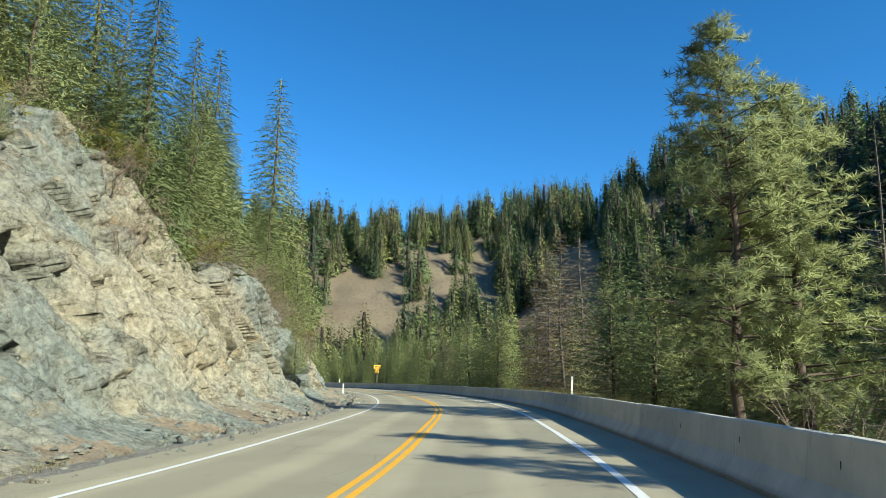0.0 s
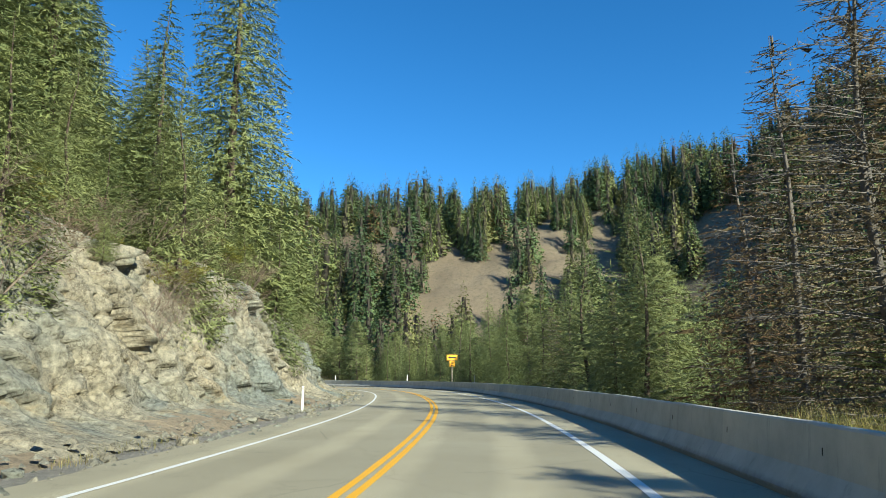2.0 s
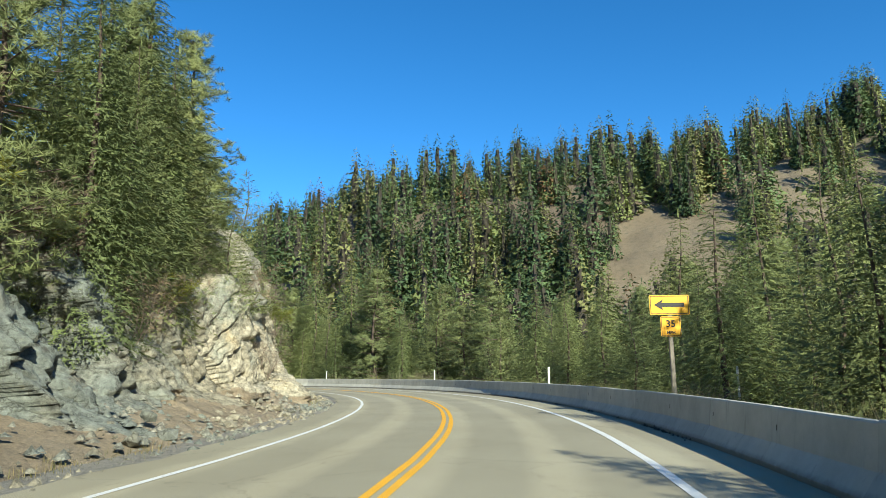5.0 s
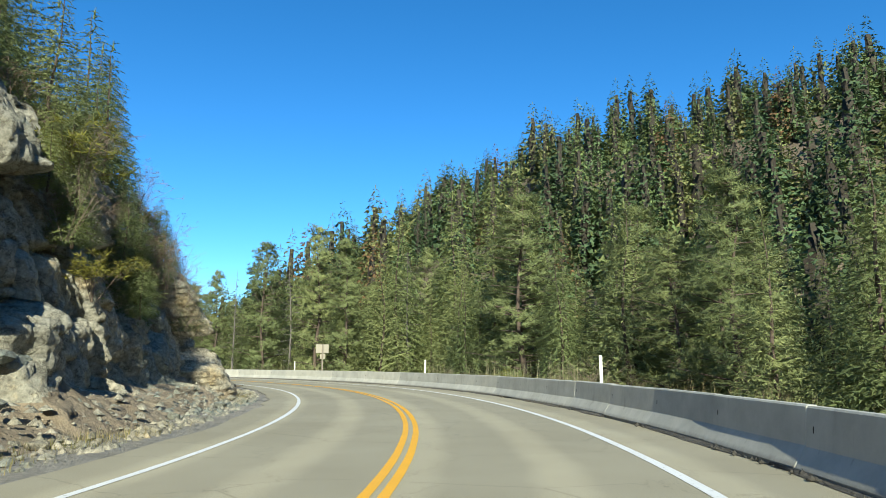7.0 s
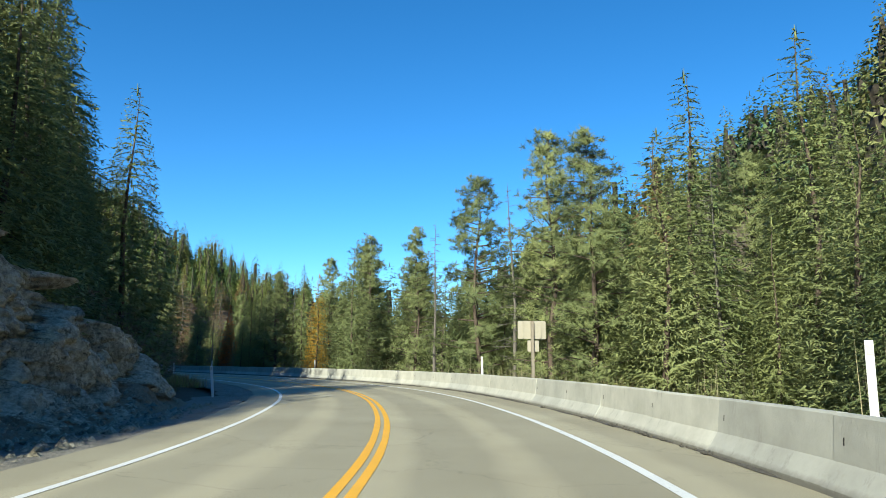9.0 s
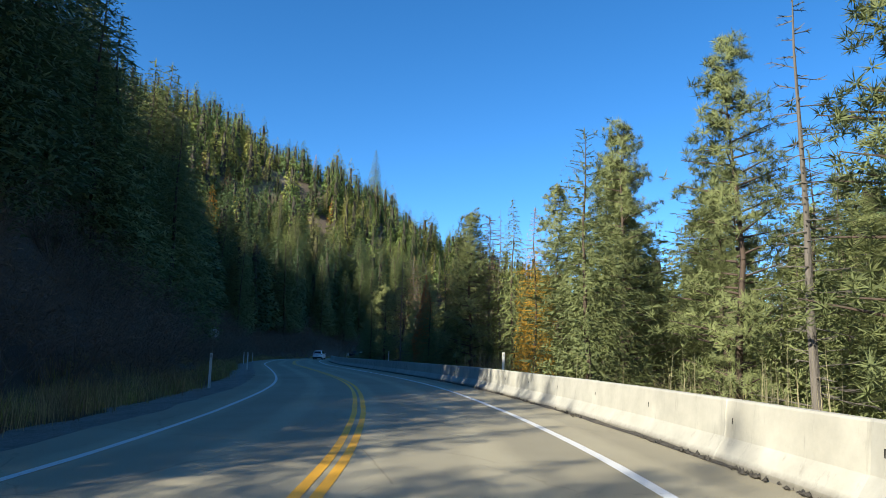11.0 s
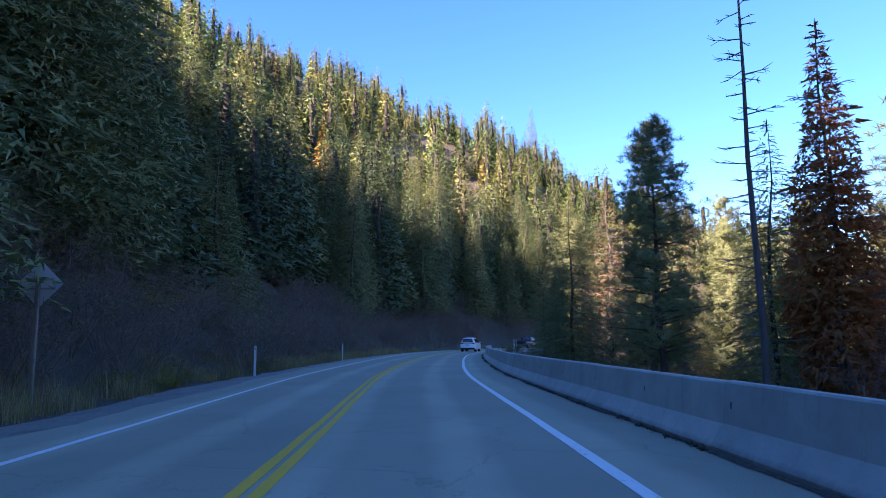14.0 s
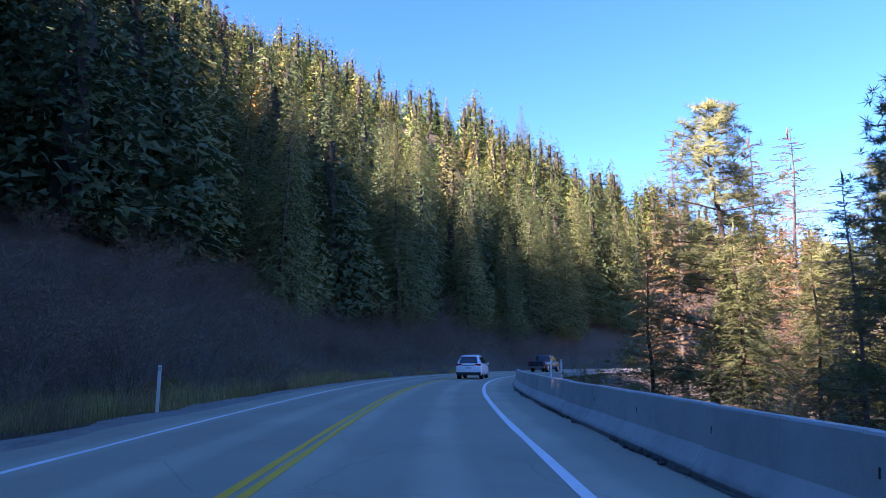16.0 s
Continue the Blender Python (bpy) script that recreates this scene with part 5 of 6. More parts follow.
def sign_back():
    """The same kind of sign for the other lane, seen from behind; its back faces -y."""
    ob = tagged(new("curve_warning_sign"), "bare metal back of an arrow sign on a wooden post", "road sign")
    part("post", wooden_post(4.0, 0.12), ob, "weathered wooden post", pose(0, -0.07, -1.0))
    a = part("arrow_panel", plate(1.22, 0.76, 0.012, 0.04, SIGN_BACK, "arrow_panel"), ob, "unpainted metal panel back", pose(0, 0, 2.62))
    for dx in (-0.38, 0.38):
        part("brace", bm_mesh("brace", box_bm(0.05, 0.03, 0.7, 0.004), SIGN_BACK), a, "", pose(dx, -0.02, 0))
    part("speed_plate", plate(0.5, 0.46, 0.012, 0.03, SIGN_BACK, "speed_plate"), ob, "unpainted metal plate back", pose(0.05, 0, 1.95))
    return ob


def diamond_back():
    ob = tagged(new("diamond_sign"), "grey metal back of a diamond warning sign on a post", "road sign")
    part("post", wooden_post(4.0, 0.10), ob, "dark wooden post", pose(0, -0.07, -0.9))
    d = part("panel", plate(0.86, 0.86, 0.012, 0.05, BARE_METAL, "panel"), ob, "unpainted metal diamond panel", pose(0, 0, 2.9, 0, 45))
    part("brace", bm_mesh("brace", box_bm(0.75, 0.02, 0.05, 0.004), SIGN_BACK), ob, "", pose(0, -0.02, 3.02))
    part("brace", bm_mesh("brace", box_bm(0.85, 0.02, 0.05, 0.004), SIGN_BACK), ob, "", pose(0, -0.02, 2.78))
    return ob


def place(ob, x, y, z, face):
    """face: the heading, in degrees, towards which the thing's back (+y) points."""
    ob.matrix_world = pose(x, y, z, 0, 0, face)
    return ob


place(arrow_sign(), -10.2, 107.5, -0.35, 26)
place(sign_back(), -71.3, 152.1, 0.1, 78)
place(diamond_back(), -139.9, 125.2, 0.0, 104)

post_me = bm_mesh("reflector_post_body", box_bm(0.10, 0.018, 1.35, 0.006, (0, 0, 0.675)), POST_WHITE)
cap_me = bm_mesh("reflector", box_bm(0.075, 0.008, 0.11, 0.003), make_plain("reflector_grey", (0.5, 0.5, 0.48), 0.25))
first_post = None
for x, y, top, lean in [(7.2, 38.2, 1.62, 3), (-9.0, 116.3, 1.55, 0), (-17.65, 118.1, 1.6, 1), (-32.7, 134.7, 1.62, 0), (-51.4, 145.4, 1.62, 1), (-73.7, 150.9, 1.62, -1),
                        (-105.6, 149.4, 1.5, 1), (-132.8, 142.1, 1.55, 1), (-197.5, 128.6, 1.4, 0), (-207.0, 127.4, 1.4, 0), (-75.8, 139.7, 1.2, -6),
                        (-103.9, 138.0, 1.25, 0), (-128.7, 131.9, 1.25, 0), (-175.5, 118.4, 1.2, 0), (-152.0, 124.4, 1.2, 0), (-9.0, 62.5, 1.0, 0), (-14.6, 76.5, 1.2, 0)]:
    u_here, _ = beside([x], [y])
    m = pose(x, y, top - 1.35, 0, lean, math.degrees(road_heading(float(u_here[0]))))
    if first_post is None:
        first_post = tagged(new("delineator_post"), "slim white roadside delineator post", "delineator", "delineator posts along the road")
        part("body", post_me, first_post)
        part("reflector", cap_me, first_post, "", pose(0, -0.013, 1.24))
        first_post.matrix_world = m
    else:
        copy_thing(first_post, m)


# a stray stroke of white paint across the lane
stroke_u, stroke_s = beside([-130.5], [137.4])
tagged(new("paint_stroke", ribbon("paint_stroke", float(stroke_u[0]) - 0.06, float(stroke_u[0]) + 0.14, 0.4, 1.5, 0.008, 0.008, WHITE_LINE, step=0.1, wobble=0.05)), "short white paint stroke across the lane", "road marking", kind="structure")


# ---- grass and weeds along the verges ----
def verge(name, label, spots, height, count, seed, tones, sway=1.0, thick=1.0):
    g = np.random.RandomState(seed)
    P = np.repeat(np.array(spots, float), count, 0)
    n = len(P)
    P[:, :2] += g.randn(n, 2) * 0.22
    a = g.rand(n) * 6.283
    h = height * (0.45 + 0.8 * g.rand(n)) * np.repeat(0.6 + 0.7 * g.rand(len(spots)), count)
    w = (0.003 + 0.005 * g.rand(n)) * thick
    d = np.stack([np.cos(a), np.sin(a), 0 * a], 1)
    q = np.stack([-np.sin(a), np.cos(a), 0 * a], 1)
    bend = (0.12 + 0.5 * g.rand(n) ** 2) * h * sway
    tip = P + d * bend[:, None] + np.stack([0 * h, 0 * h, h], 1)
    mid = P + d * (bend * 0.3)[:, None] + np.stack([0 * h, 0 * h, h * 0.55], 1)
    e = q * w[:, None]
    tri = np.stack([P - e, P + e, mid + e * 0.8, P - e, mid + e * 0.8, mid - e * 0.8, mid - e * 0.8, mid + e * 0.8, tip], 1).reshape(-1, 3)
    me = mesh_of(name, tri, tri_faces(tri), [GRASS])
    tone = np.array(tones)[g.randint(len(tones), size=len(spots))] * (0.75 + 0.5 * g.rand(len(spots), 1))
    col = np.repeat(np.repeat(tone, count, 0), 9, 0)
    at = me.attributes.new("tint", "FLOAT_COLOR", "POINT")
    at.data.foreach_set("color", np.c_[col, np.ones(len(col))].astype(np.float32).ravel())
    return tagged(new(name, me), label, "grass", kind="stuff")


def spots(n, u_range, s_range, seed, patchy=0.0):
    g = np.random.RandomState(seed)
    u, s = u_range[0] + (u_range[1] - u_range[0]) * g.rand(n), s_range[0] + (s_range[1] - s_range[0]) * g.rand(n)
    keep = fractal(u / 6, s / 3, seed) > patchy
    u, s = u[keep], s[keep]
    x, y = road_point(u, s)
    z = np.maximum(land(x, y), np.where(np.abs(s) < 7.6, np.where(s > 0, -0.12, -0.10), -99))
    return np.stack([x, y, z - 0.03], 1)


verge("verge_grass_river", "tall dry yellow grass behind the barrier", spots(1900, (4, 48), (6.0, 8.6), 1, 0.02), 0.8, 40, 1, [(0.46, 0.40, 0.13), (0.38, 0.36, 0.12), (0.50, 0.42, 0.18)])
verge("verge_weeds_bend", "sparse dry weeds behind the barrier", spots(1900, (90, 230), (6.1, 8), 2, 0.03), 0.85, 22, 2, [(0.30, 0.26, 0.15), (0.22, 0.24, 0.09), (0.36, 0.30, 0.17)])
verge("dry_stalks_bend", "thin pale dry stalks standing behind the barrier", spots(520, (140, 222), (6.0, 7.2), 7, 0.0), 1.45, 5, 7, [(0.46, 0.42, 0.28), (0.38, 0.34, 0.22), (0.30, 0.28, 0.18)], 0.25, 1.1)
verge("verge_grass_hill", "dry grass and weeds at the foot of the hill", spots(6500, (195, 350), (-10.5, -6.0), 3, -0.08), 0.6, 26, 3, [(0.42, 0.33, 0.16), (0.30, 0.25, 0.11), (0.50, 0.38, 0.20), (0.30, 0.20, 0.12), (0.34, 0.34, 0.10)])
verge("rock_foot_grass", "dry tufts at the foot of the rock cut", spots(1500, (-10, 160), (-7.0, -5.2), 4, 0.06), 0.2, 26, 4, [(0.30, 0.25, 0.13), (0.20, 0.19, 0.08)])

# ---- loose stones under the rock cut ----
def stone_mesh(r):
    bm = bmesh.new()
    bmesh.ops.create_icosphere(bm, subdivisions=1, radius=0.5)
    for v in bm.verts:
        v.co *= r.uniform(0.65, 1.15)
    return bm_mesh("stone", bm, ROCK)


stones = [stone_mesh(random.Random(i)) for i in range(6)]
rr = random.Random(77)
for i in range(230):
    u = rr.choice([rr.uniform(0, 112), rr.uniform(112, 168)])
    d = float(wall_foot(u)) + rr.uniform(-0.7, 0.8)
    x, y = road_point(u, -d)
    k = 0.12 + 0.5 * rr.random() ** 3
    ob = tagged(new("stone", stones[i % 6]), "angular pale stone fallen from the rock cut", "stone", "fallen stones at the rock cut")
    ob.matrix_world = pose(float(x), float(y), -0.06 + k * 0.12, rr.uniform(-20, 20), rr.uniform(-20, 20), rr.uniform(0, 360)) @ Matrix.Diagonal((k * rr.uniform(0.8, 1.5), k, k * 0.7, 1))



def rubble(name, label, u0, u1, n, seed, mat):
    """Small broken stones strewn over the debris at the foot of the rock."""
    g = np.random.RandomState(seed)
    u = u0 + (u1 - u0) * g.rand(n)
    up = np.interp(u, [90, 104, 120, 170], [0.5, 1.2, 1.0, 0.8]) * g.rand(n) ** 1.6
    back = wall_back(u, up) + np.interp(u, [108, 114], [1.25, 0.25]) * smooth(0, 1.1, up)
    flat = g.rand(n) < 0.35  # some lie out on the shoulder
    d = np.where(flat, wall_foot(u) - 0.9 * g.rand(n), wall_foot(u) + back)
    z = np.where(flat, -0.06, up - 0.27)
    x, y = road_point(u, -d)
    r = 0.025 + 0.14 * g.rand(n) ** 3
    base = np.array([(1, 0, 0), (0.2, 0.9, 0.1), (-0.9, 0.3, 0), (-0.4, -0.8, 0.1), (0.6, -0.7, 0), (0.2, 0.1, 0.8), (-0.3, 0, 0.7)])
    tri = np.array([(0, 1, 5), (1, 2, 6), (1, 6, 5), (2, 3, 6), (3, 4, 5), (3, 5, 6), (4, 0, 5)])
    a = g.rand(n) * 6.283
    b = base[None] * (0.6 + 0.8 * g.rand(n, 7, 1)) * r[:, None, None]
    v = np.stack([b[..., 0] * np.cos(a)[:, None] - b[..., 1] * np.sin(a)[:, None] + x[:, None], b[..., 0] * np.sin(a)[:, None] + b[..., 1] * np.cos(a)[:, None] + y[:, None], b[..., 2] + z[:, None]], -1)
    f = tri[None] + 7 * np.arange(n)[:, None, None]
    return tagged(new(name, mesh_of(name, v.reshape(-1, 3), f.reshape(-1, 3), [mat])), label, "rubble", kind="stuff")


rubble("rock_rubble", "broken pale stones strewn along the rock's foot", 0, 176, 5200, 9, ROCK)
rubble("buttress_rubble", "broken cream stones below the buttress", 100, 172, 2600, 10, PALE_ROCK)

# ---- vehicles ----
CAR_WHITE = make_plain("white_car_paint", (0.80, 0.81, 0.82), 0.22, 0.0, 0.02)
CAR_DARK = make_plain("dark_blue_grey_car_paint", (0.035, 0.042, 0.055), 0.25, 0.3, 0.05)
BLACK_TRIM = make_plain("black_plastic_trim", (0.02, 0.02, 0.022), 0.6)
TYRE = make_plain("tyre_rubber", (0.018, 0.018, 0.018), 0.85)
RIM = make_plain("alloy_rim", (0.45, 0.46, 0.48), 0.3, 0.9)
TAIL_RED = make_plain("tail_lamp_red", (0.45, 0.01, 0.012), 0.2)
CHROME = make_plain("chrome", (0.7, 0.7, 0.72), 0.12, 1.0, 0.02)
PLATE_BAR = make_plain("plate_grey", (0.55, 0.56, 0.6), 0.5)
GLASS_DARK, gnt, gb = material("tinted_car_glass")
gb.inputs["Base Color"].default_value = (0.012, 0.014, 0.016, 1)
gb.inputs["Roughness"].default_value = 0.06
gb.inputs["Specular IOR Level"].default_value = 0.8


def loft(sections, mat, name, bevel=True):
    """A shell through rings of equal length, closed at both ends."""
    n = len(sections[0])
    V = [p for ring in sections for p in ring]
    F = []
    for k in range(len(sections) - 1):
        for i in range(n):
            j = (i + 1) % n
            F.append((k * n + i, k * n + j, (k + 1) * n + j, (k + 1) * n + i))
    F.append(tuple(range(n))[::-1])
    F.append(tuple(range((len(sections) - 1) * n, len(sections) * n)))
    bm = bmesh.new()
    vs = [bm.verts.new(p) for p in V]
    for f in F:
        bm.faces.new([vs[i] for i in f])
    return bm_mesh(name, bm, mat, smooth=bevel)


def body_ring(y, half, low, belt, roof, half_roof):
    """One cross-section of a car's shell."""
    pts = [(half * 0.93, low), (half, low + 0.12), (half, (low + belt) / 2), (half * 0.985, belt - 0.05), (half * 0.94, belt)]
    if roof > belt + 0.05:
        pts += [((half * 0.94 + half_roof) / 2, (belt + roof) / 2), (half_roof, roof - 0.09), (half_roof * 0.86, roof - 0.015), (half_roof * 0.4, roof)]
    else:
        pts += [(half * 0.9, belt + 0.015), (half * 0.8, belt + 0.03), (half * 0.6, belt + 0.04), (half * 0.3, belt + 0.045)]
    ring = [(x, y, z) for x, z in pts] + [(-x, y, z) for x, z in reversed(pts)]
    return ring


def wheel(radius, width, parent, x, y):
    bm = bmesh.new()
    bmesh.ops.create_cone(bm, cap_ends=True, segments=28, radius1=radius, radius2=radius, depth=width, matrix=Matrix.Rotation(radians(90), 4, "Y"))
    bmesh.ops.bevel(bm, geom=[e for e in bm.edges if len(e.link_faces) == 2 and abs(e.calc_face_angle()) > 1.0], offset=0.035, segments=2, affect="EDGES")
    w = part("wheel", bm_mesh("wheel", bm, TYRE, smooth=True), parent, "", pose(x, y, radius))
    bm = bmesh.new()
    side = 1 if x > 0 else -1
    bmesh.ops.create_cone(bm, cap_ends=True, segments=24, radius1=radius * 0.64, radius2=radius * 0.56, depth=0.03, matrix=Matrix.Translation((side * (width / 2 + 0.004), 0, 0)) @ Matrix.Rotation(radians(90 * side), 4, "Y"))
    for k in range(5):
        bmesh.ops.create_cube(bm, size=1, matrix=Matrix.Translation((side * (width / 2 + 0.02), 0, 0)) @ Matrix.Rotation(2 * math.pi * k / 5, 4, "X") @ Matrix.Translation((0, 0, radius * 0.3)) @ Matrix.Diagonal((0.02, 0.07, radius * 0.55, 1)))
    part("rim", bm_mesh("rim", bm, RIM), w, "alloy rim")


def pane(pts, name, parent, mat, label=""):
    """A thin sheet, given as a quad, standing a little proud."""
    p = [Vector(q) for q in pts]
    nrm = (p[1] - p[0]).cross(p[2] - p[0]).normalized() * 0.008
    V = [q + nrm for q in p] + [q - nrm for q in p]
    F = [(0, 1, 2, 3), (7, 6, 5, 4)] + [(k, k + 4, (k + 1) % 4 + 4, (k + 1) % 4) for k in range(4)]
    return part(name, mesh_of(name, V, F, [mat]), parent, label)


def rounded(sx, sy, sz, r, mat, name):
    return bm_mesh(name, box_bm(sx, sy, sz, r), mat, smooth=False)


def white_suv():
    """Heading +y; the tail at -y."""
    ob = tagged(new("suv"), "white SUV with tinted rear window on the road", "car")
    rings = [body_ring(-2.36, 0.80, 0.42, 0.92, 0.92, 0.5), body_ring(-2.30, 0.88, 0.34, 1.02, 1.08, 0.70), body_ring(-2.05, 0.92, 0.28, 1.06, 1.50, 0.64), body_ring(-1.75, 0.94, 0.27, 1.06, 1.66, 0.62),
             body_ring(-0.6, 0.95, 0.27, 1.04, 1.72, 0.64), body_ring(0.2, 0.95, 0.27, 1.02, 1.68, 0.63), body_ring(0.75, 0.95, 0.27, 1.01, 1.35, 0.70), body_ring(1.15, 0.94, 0.27, 1.00, 1.02, 0.8),
             body_ring(2.0, 0.91, 0.30, 0.90, 0.92, 0.7), body_ring(2.35, 0.78, 0.38, 0.72, 0.74, 0.6)]
    body = part("body", loft(rings, CAR_WHITE, "body"), ob, "glossy white body")
    pane([(-0.66, -2.31, 1.13), (0.66, -2.31, 1.13), (0.56, -2.03, 1.52), (-0.56, -2.03, 1.52)], "rear_window", ob, GLASS_DARK, "dark tinted rear window")
    for sx in (-1, 1):
        pane([(sx * 0.905, -1.85, 1.10), (sx * 0.905, 0.70, 1.08), (sx * 0.69, 0.25, 1.55), (sx * 0.685, -1.70, 1.55)], "side_window", ob, GLASS_DARK, "dark side window")
        lamp = part("tail_lamp", rounded(0.42, 0.16, 0.17, 0.03, TAIL_RED, "tail_lamp"), ob, "red tail lamp", pose(sx * 0.66, -2.27, 1.0))
        part("mirror", rounded(0.2, 0.12, 0.15, 0.03, CAR_WHITE, "mirror"), ob, "", pose(sx * 1.04, 0.55, 1.08))
        part("roof_rail", rounded(0.04, 1.9, 0.04, 0.01, CHROME, "roof_rail"), ob, "", pose(sx * 0.58, -0.6, 1.74))
    part("bumper", rounded(1.72, 0.16, 0.26, 0.04, BLACK_TRIM, "bumper"), ob, "black lower bumper", pose(0, -2.31, 0.40))
    part("chrome_strip", rounded(0.9, 0.03, 0.05, 0.01, CHROME, "chrome_strip"), ob, "", pose(0, -2.365, 0.98))
    part("licence_plate", rounded(0.42, 0.02, 0.15, 0.006, PLATE_BAR, "licence_plate"), ob, "plain plate", pose(0, -2.375, 0.80))
    part("spoiler", rounded(1.1, 0.22, 0.05, 0.02, CAR_WHITE, "spoiler"), ob, "", pose(0, -2.02, 1.62))
    for x in (-0.80, 0.80):
        for y in (-1.42, 1.42):
            wheel(0.365, 0.25, ob, x, y)
    return ob


def pickup():
    ob = tagged(new("pickup_truck"), "dark blue-grey pickup truck driving ahead", "truck")
    rings = [body_ring(-2.85, 0.92, 0.55, 1.12, 1.12, 0.6), body_ring(-2.75, 0.98, 0.45, 1.16, 1.16, 0.6), body_ring(-0.75, 0.98, 0.42, 1.17, 1.17, 0.6), body_ring(-0.70, 0.98, 0.42, 1.18, 1.80, 0.72),
             body_ring(-0.4, 0.98, 0.42, 1.18, 1.90, 0.73), body_ring(0.7, 0.98, 0.42, 1.17, 1.90, 0.72), body_ring(1.3, 0.98, 0.42, 1.16, 1.45, 0.78), body_ring(1.55, 0.97, 0.42, 1.16, 1.18, 0.8),
             body_ring(2.6, 0.95, 0.45, 1.08, 1.10, 0.7), body_ring(2.85, 0.88, 0.55, 0.95, 0.97, 0.6)]
    part("body", loft(rings, CAR_DARK, "body"), ob, "dark blue-grey body")
    part("bed_floor", rounded(1.5, 1.95, 0.03, 0.01, BLACK_TRIM, "bed_floor"), ob, "black truck bed", pose(0, -1.72, 1.24))
    pane([(-0.72, -0.735, 1.28), (0.72, -0.735, 1.28), (0.66, -0.70, 1.70), (-0.66, -0.70, 1.70)], "rear_window", ob, GLASS_DARK, "dark rear window")
    for sx in (-1, 1):
        pane([(sx * 0.945, -0.60, 1.24), (sx * 0.945, 1.25, 1.22), (sx * 0.78, 0.75, 1.74), (sx * 0.78, -0.45, 1.74)], "side_window", ob, GLASS_DARK, "dark side window")
        part("tail_lamp", rounded(0.14, 0.10, 0.36, 0.02, TAIL_RED, "tail_lamp"), ob, "red tail lamp", pose(sx * 0.88, -2.80, 0.98))
        part("mirror", rounded(0.22, 0.12, 0.22, 0.03, BLACK_TRIM, "mirror"), ob, "", pose(sx * 1.10, 1.0, 1.28))
    part("bumper", rounded(1.85, 0.18, 0.2, 0.04, CHROME, "bumper"), ob, "chrome rear bumper", pose(0, -2.92, 0.55))
    part("tailgate", rounded(1.5, 0.05, 0.52, 0.02, CAR_DARK, "tailgate"), ob, "", pose(0, -2.86, 0.90))
    for x in (-0.84, 0.84):
        for y in (-1.75, 1.8):
            wheel(0.40, 0.27, ob, x, y)
    return ob


def park(ob, u, s):
    x, y = road_point(u, s)
    ob.matrix_world = pose(float(x), float(y), 0.004, 0, 0, math.degrees(road_heading(u)))


park(white_suv(), 317.5, 1.75)
park(pickup(), 347.5, 1.75)


# small growth on the ledges of the buttress
for u, s, z, kind, tall in ((117.8, -7.9, 4.0, "young_pine", 2.6), (119.5, -7.4, 3.2, "leafy_shrub", 2.0), (115.5, -8.2, 2.6, "young_pine", 2.4), (116.0, -7.3, 1.2, "brown_shrub", 1.8),
                            (122.5, -8.0, 2.0, "brown_shrub", 2.2), (126.0, -8.6, 1.8, "bare_shrub", 2.6), (124.0, -9.6, 9.2, "bare_shrub", 1.6)):
    x, y = road_point(u, s)
    plant(kind, float(x), float(y), tall, z)

# brush and young trees along the rim and on the face of the rock cut
rc = random.Random(91)


def face_spot(u, share, seed):
    """A place on the rock face at a share of its height; above 1 it lies back on the rim."""
    tall = float(wall_height(u) * (1 + 0.16 * fractal(np.array([u / 4.0]), np.array([0.0]), seed, 3)[0]) + 0.5)
    up = min(share, 1.0) * tall
    back = float(wall_back(u, up)) + max(share - 1, 0) * 9 + (1.2 if u < 111 and up > 0.9 else 0.2)
    x, y = road_point(u, -(float(wall_foot(u)) + back))
    return float(x), float(y), up + max(share - 1, 0) * 2.0 - 0.45


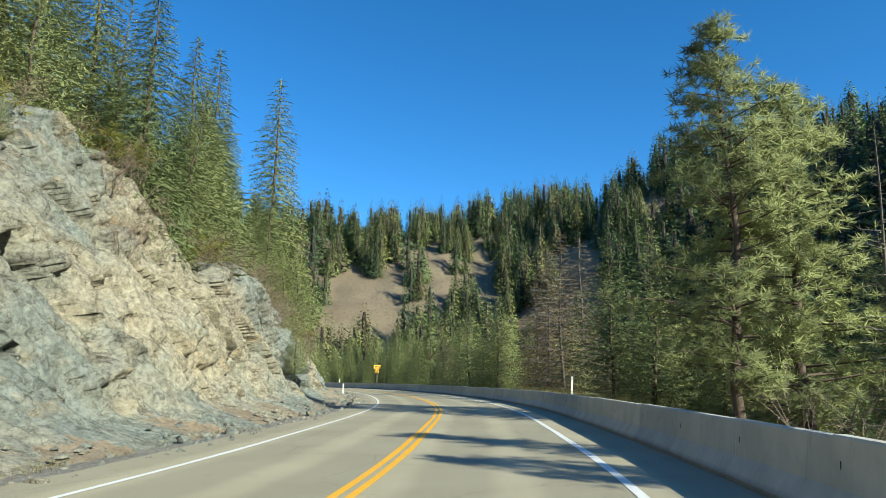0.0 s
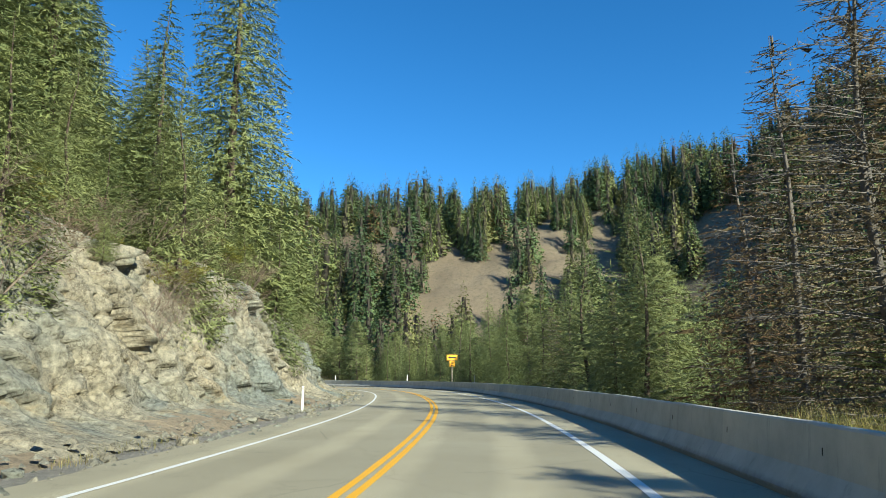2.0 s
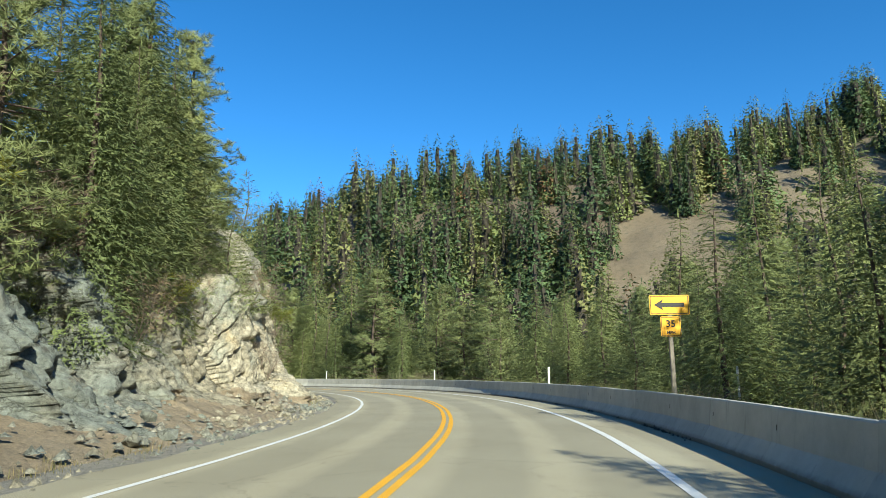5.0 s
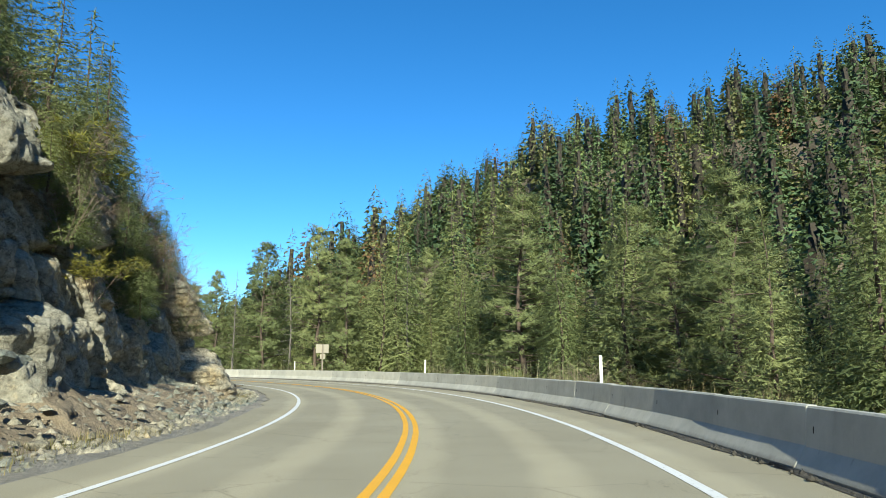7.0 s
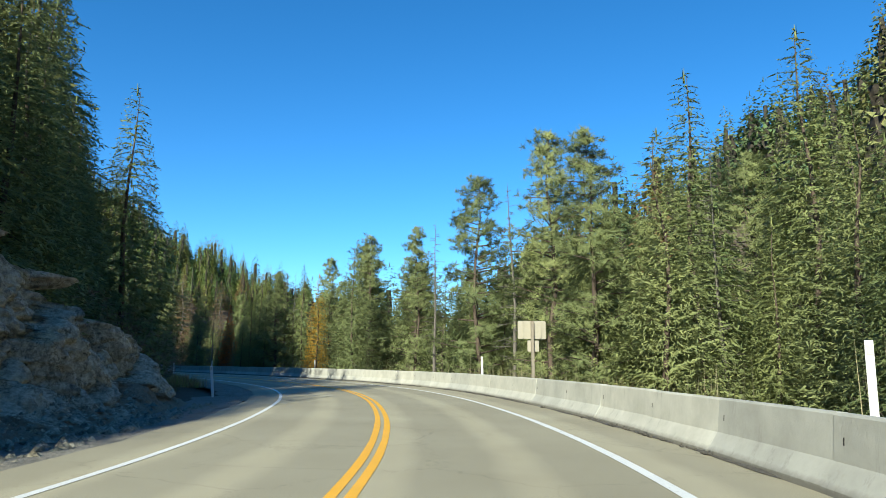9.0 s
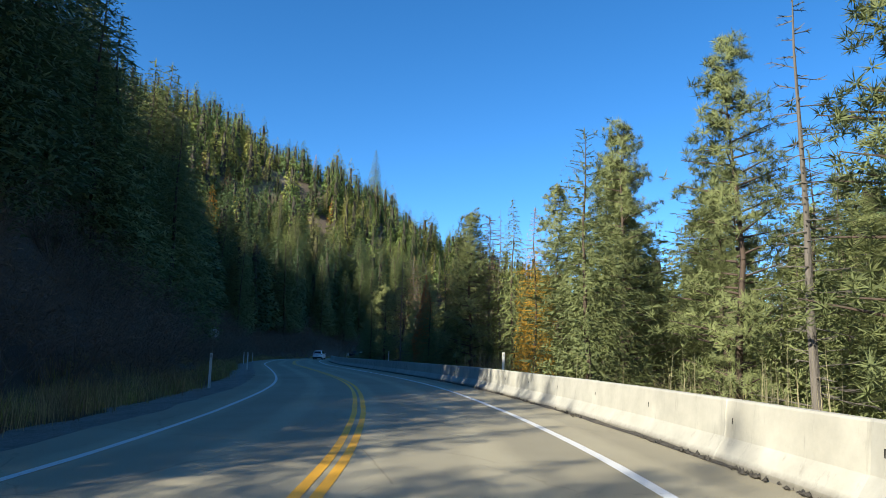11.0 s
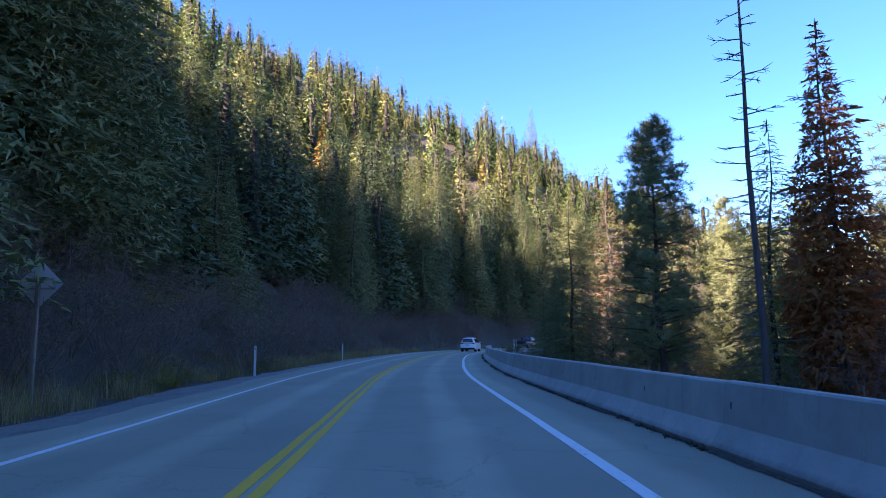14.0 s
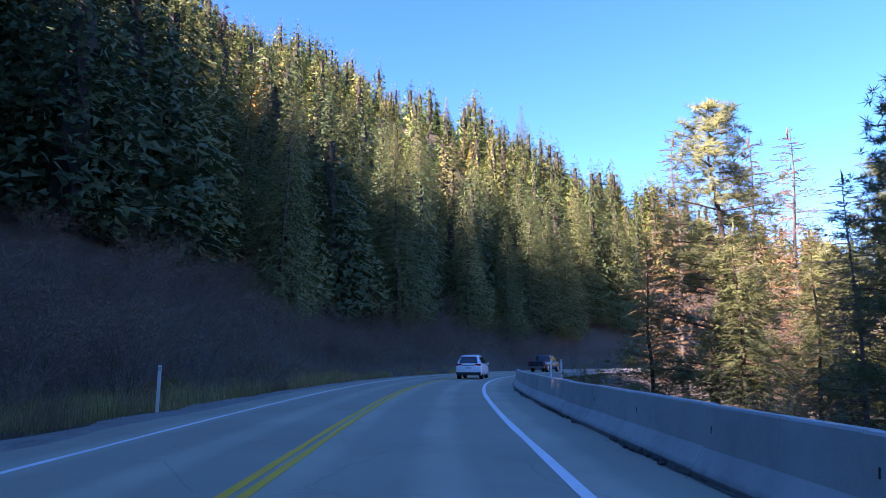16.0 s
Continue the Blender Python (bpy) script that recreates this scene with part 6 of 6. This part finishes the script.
for i in range(150):
    u = rc.uniform(2, 112)
    share = rc.choice((rc.uniform(0.5, 0.95), rc.uniform(0.9, 1.25), rc.uniform(1.0, 1.4)))
    x, y, z = face_spot(u, share, 2)
    kind = rc.choices(("brown_shrub", "bare_shrub", "leafy_shrub", "young_pine", "fir"), (4, 2.5, 1.6, 1.0, 1.6) if share > 0.9 else (4, 2, 1, 0.6, 0))[0]
    tall = rc.uniform(3, 6.5) if kind in ("young_pine", "fir") and share > 0.95 else rc.uniform(1.2, 2.6)
    plant(kind, x, y, tall, z, rc.uniform(0.9, 1.3))
for u, share, kind, tall in ((105, 0.85, "young_pine", 8.0), (107, 1.0, "fir", 10.0), (109, 0.8, "young_pine", 8.5), (110.5, 0.75, "pine", 9.5), (111.5, 0.5, "young_pine", 5.0), (108, 1.2, "fir", 12.0),
                             (112.5, 0.45, "brown_shrub", 3.0), (104, 0.5, "brown_shrub", 2.5), (110, 0.4, "bare_shrub", 2.5), (106.5, 0.55, "leafy_shrub", 2.2)):
    x, y, z = face_spot(u, share, 2)
    plant(kind, x, y, tall, z)
for i in range(110):  # stones lying on the debris under the buttress
    u = rc.uniform(98, 136)
    x, y, z = face_spot(u, rc.uniform(0.0, 0.17), 33)
    k = 0.12 + 0.45 * rc.random() ** 2.5
    ob = tagged(new("stone", stones[i % 6]), "angular pale stone fallen from the rock cut", "stone", "fallen stones at the rock cut")
    ob.matrix_world = pose(x, y, z + 0.12 + k * 0.1, rc.uniform(-25, 25), rc.uniform(-25, 25), rc.uniform(0, 360)) @ Matrix.Diagonal((k * rc.uniform(0.8, 1.5), k, k * 0.7, 1))
for i in range(46):
    u = rc.uniform(136, 158)
    share = rc.uniform(0.35, 1.4)
    x, y, z = face_spot(u, share, 57)
    kind = rc.choices(("brown_shrub", "bare_shrub", "leafy_shrub", "young_pine", "fir"), (3, 3, 1, 1.5, 2))[0]
    plant(kind, x, y, rc.uniform(1.6, 3.6) if kind in ("young_pine", "fir") else rc.uniform(1.2, 2.6), z, rc.uniform(0.9, 1.3))
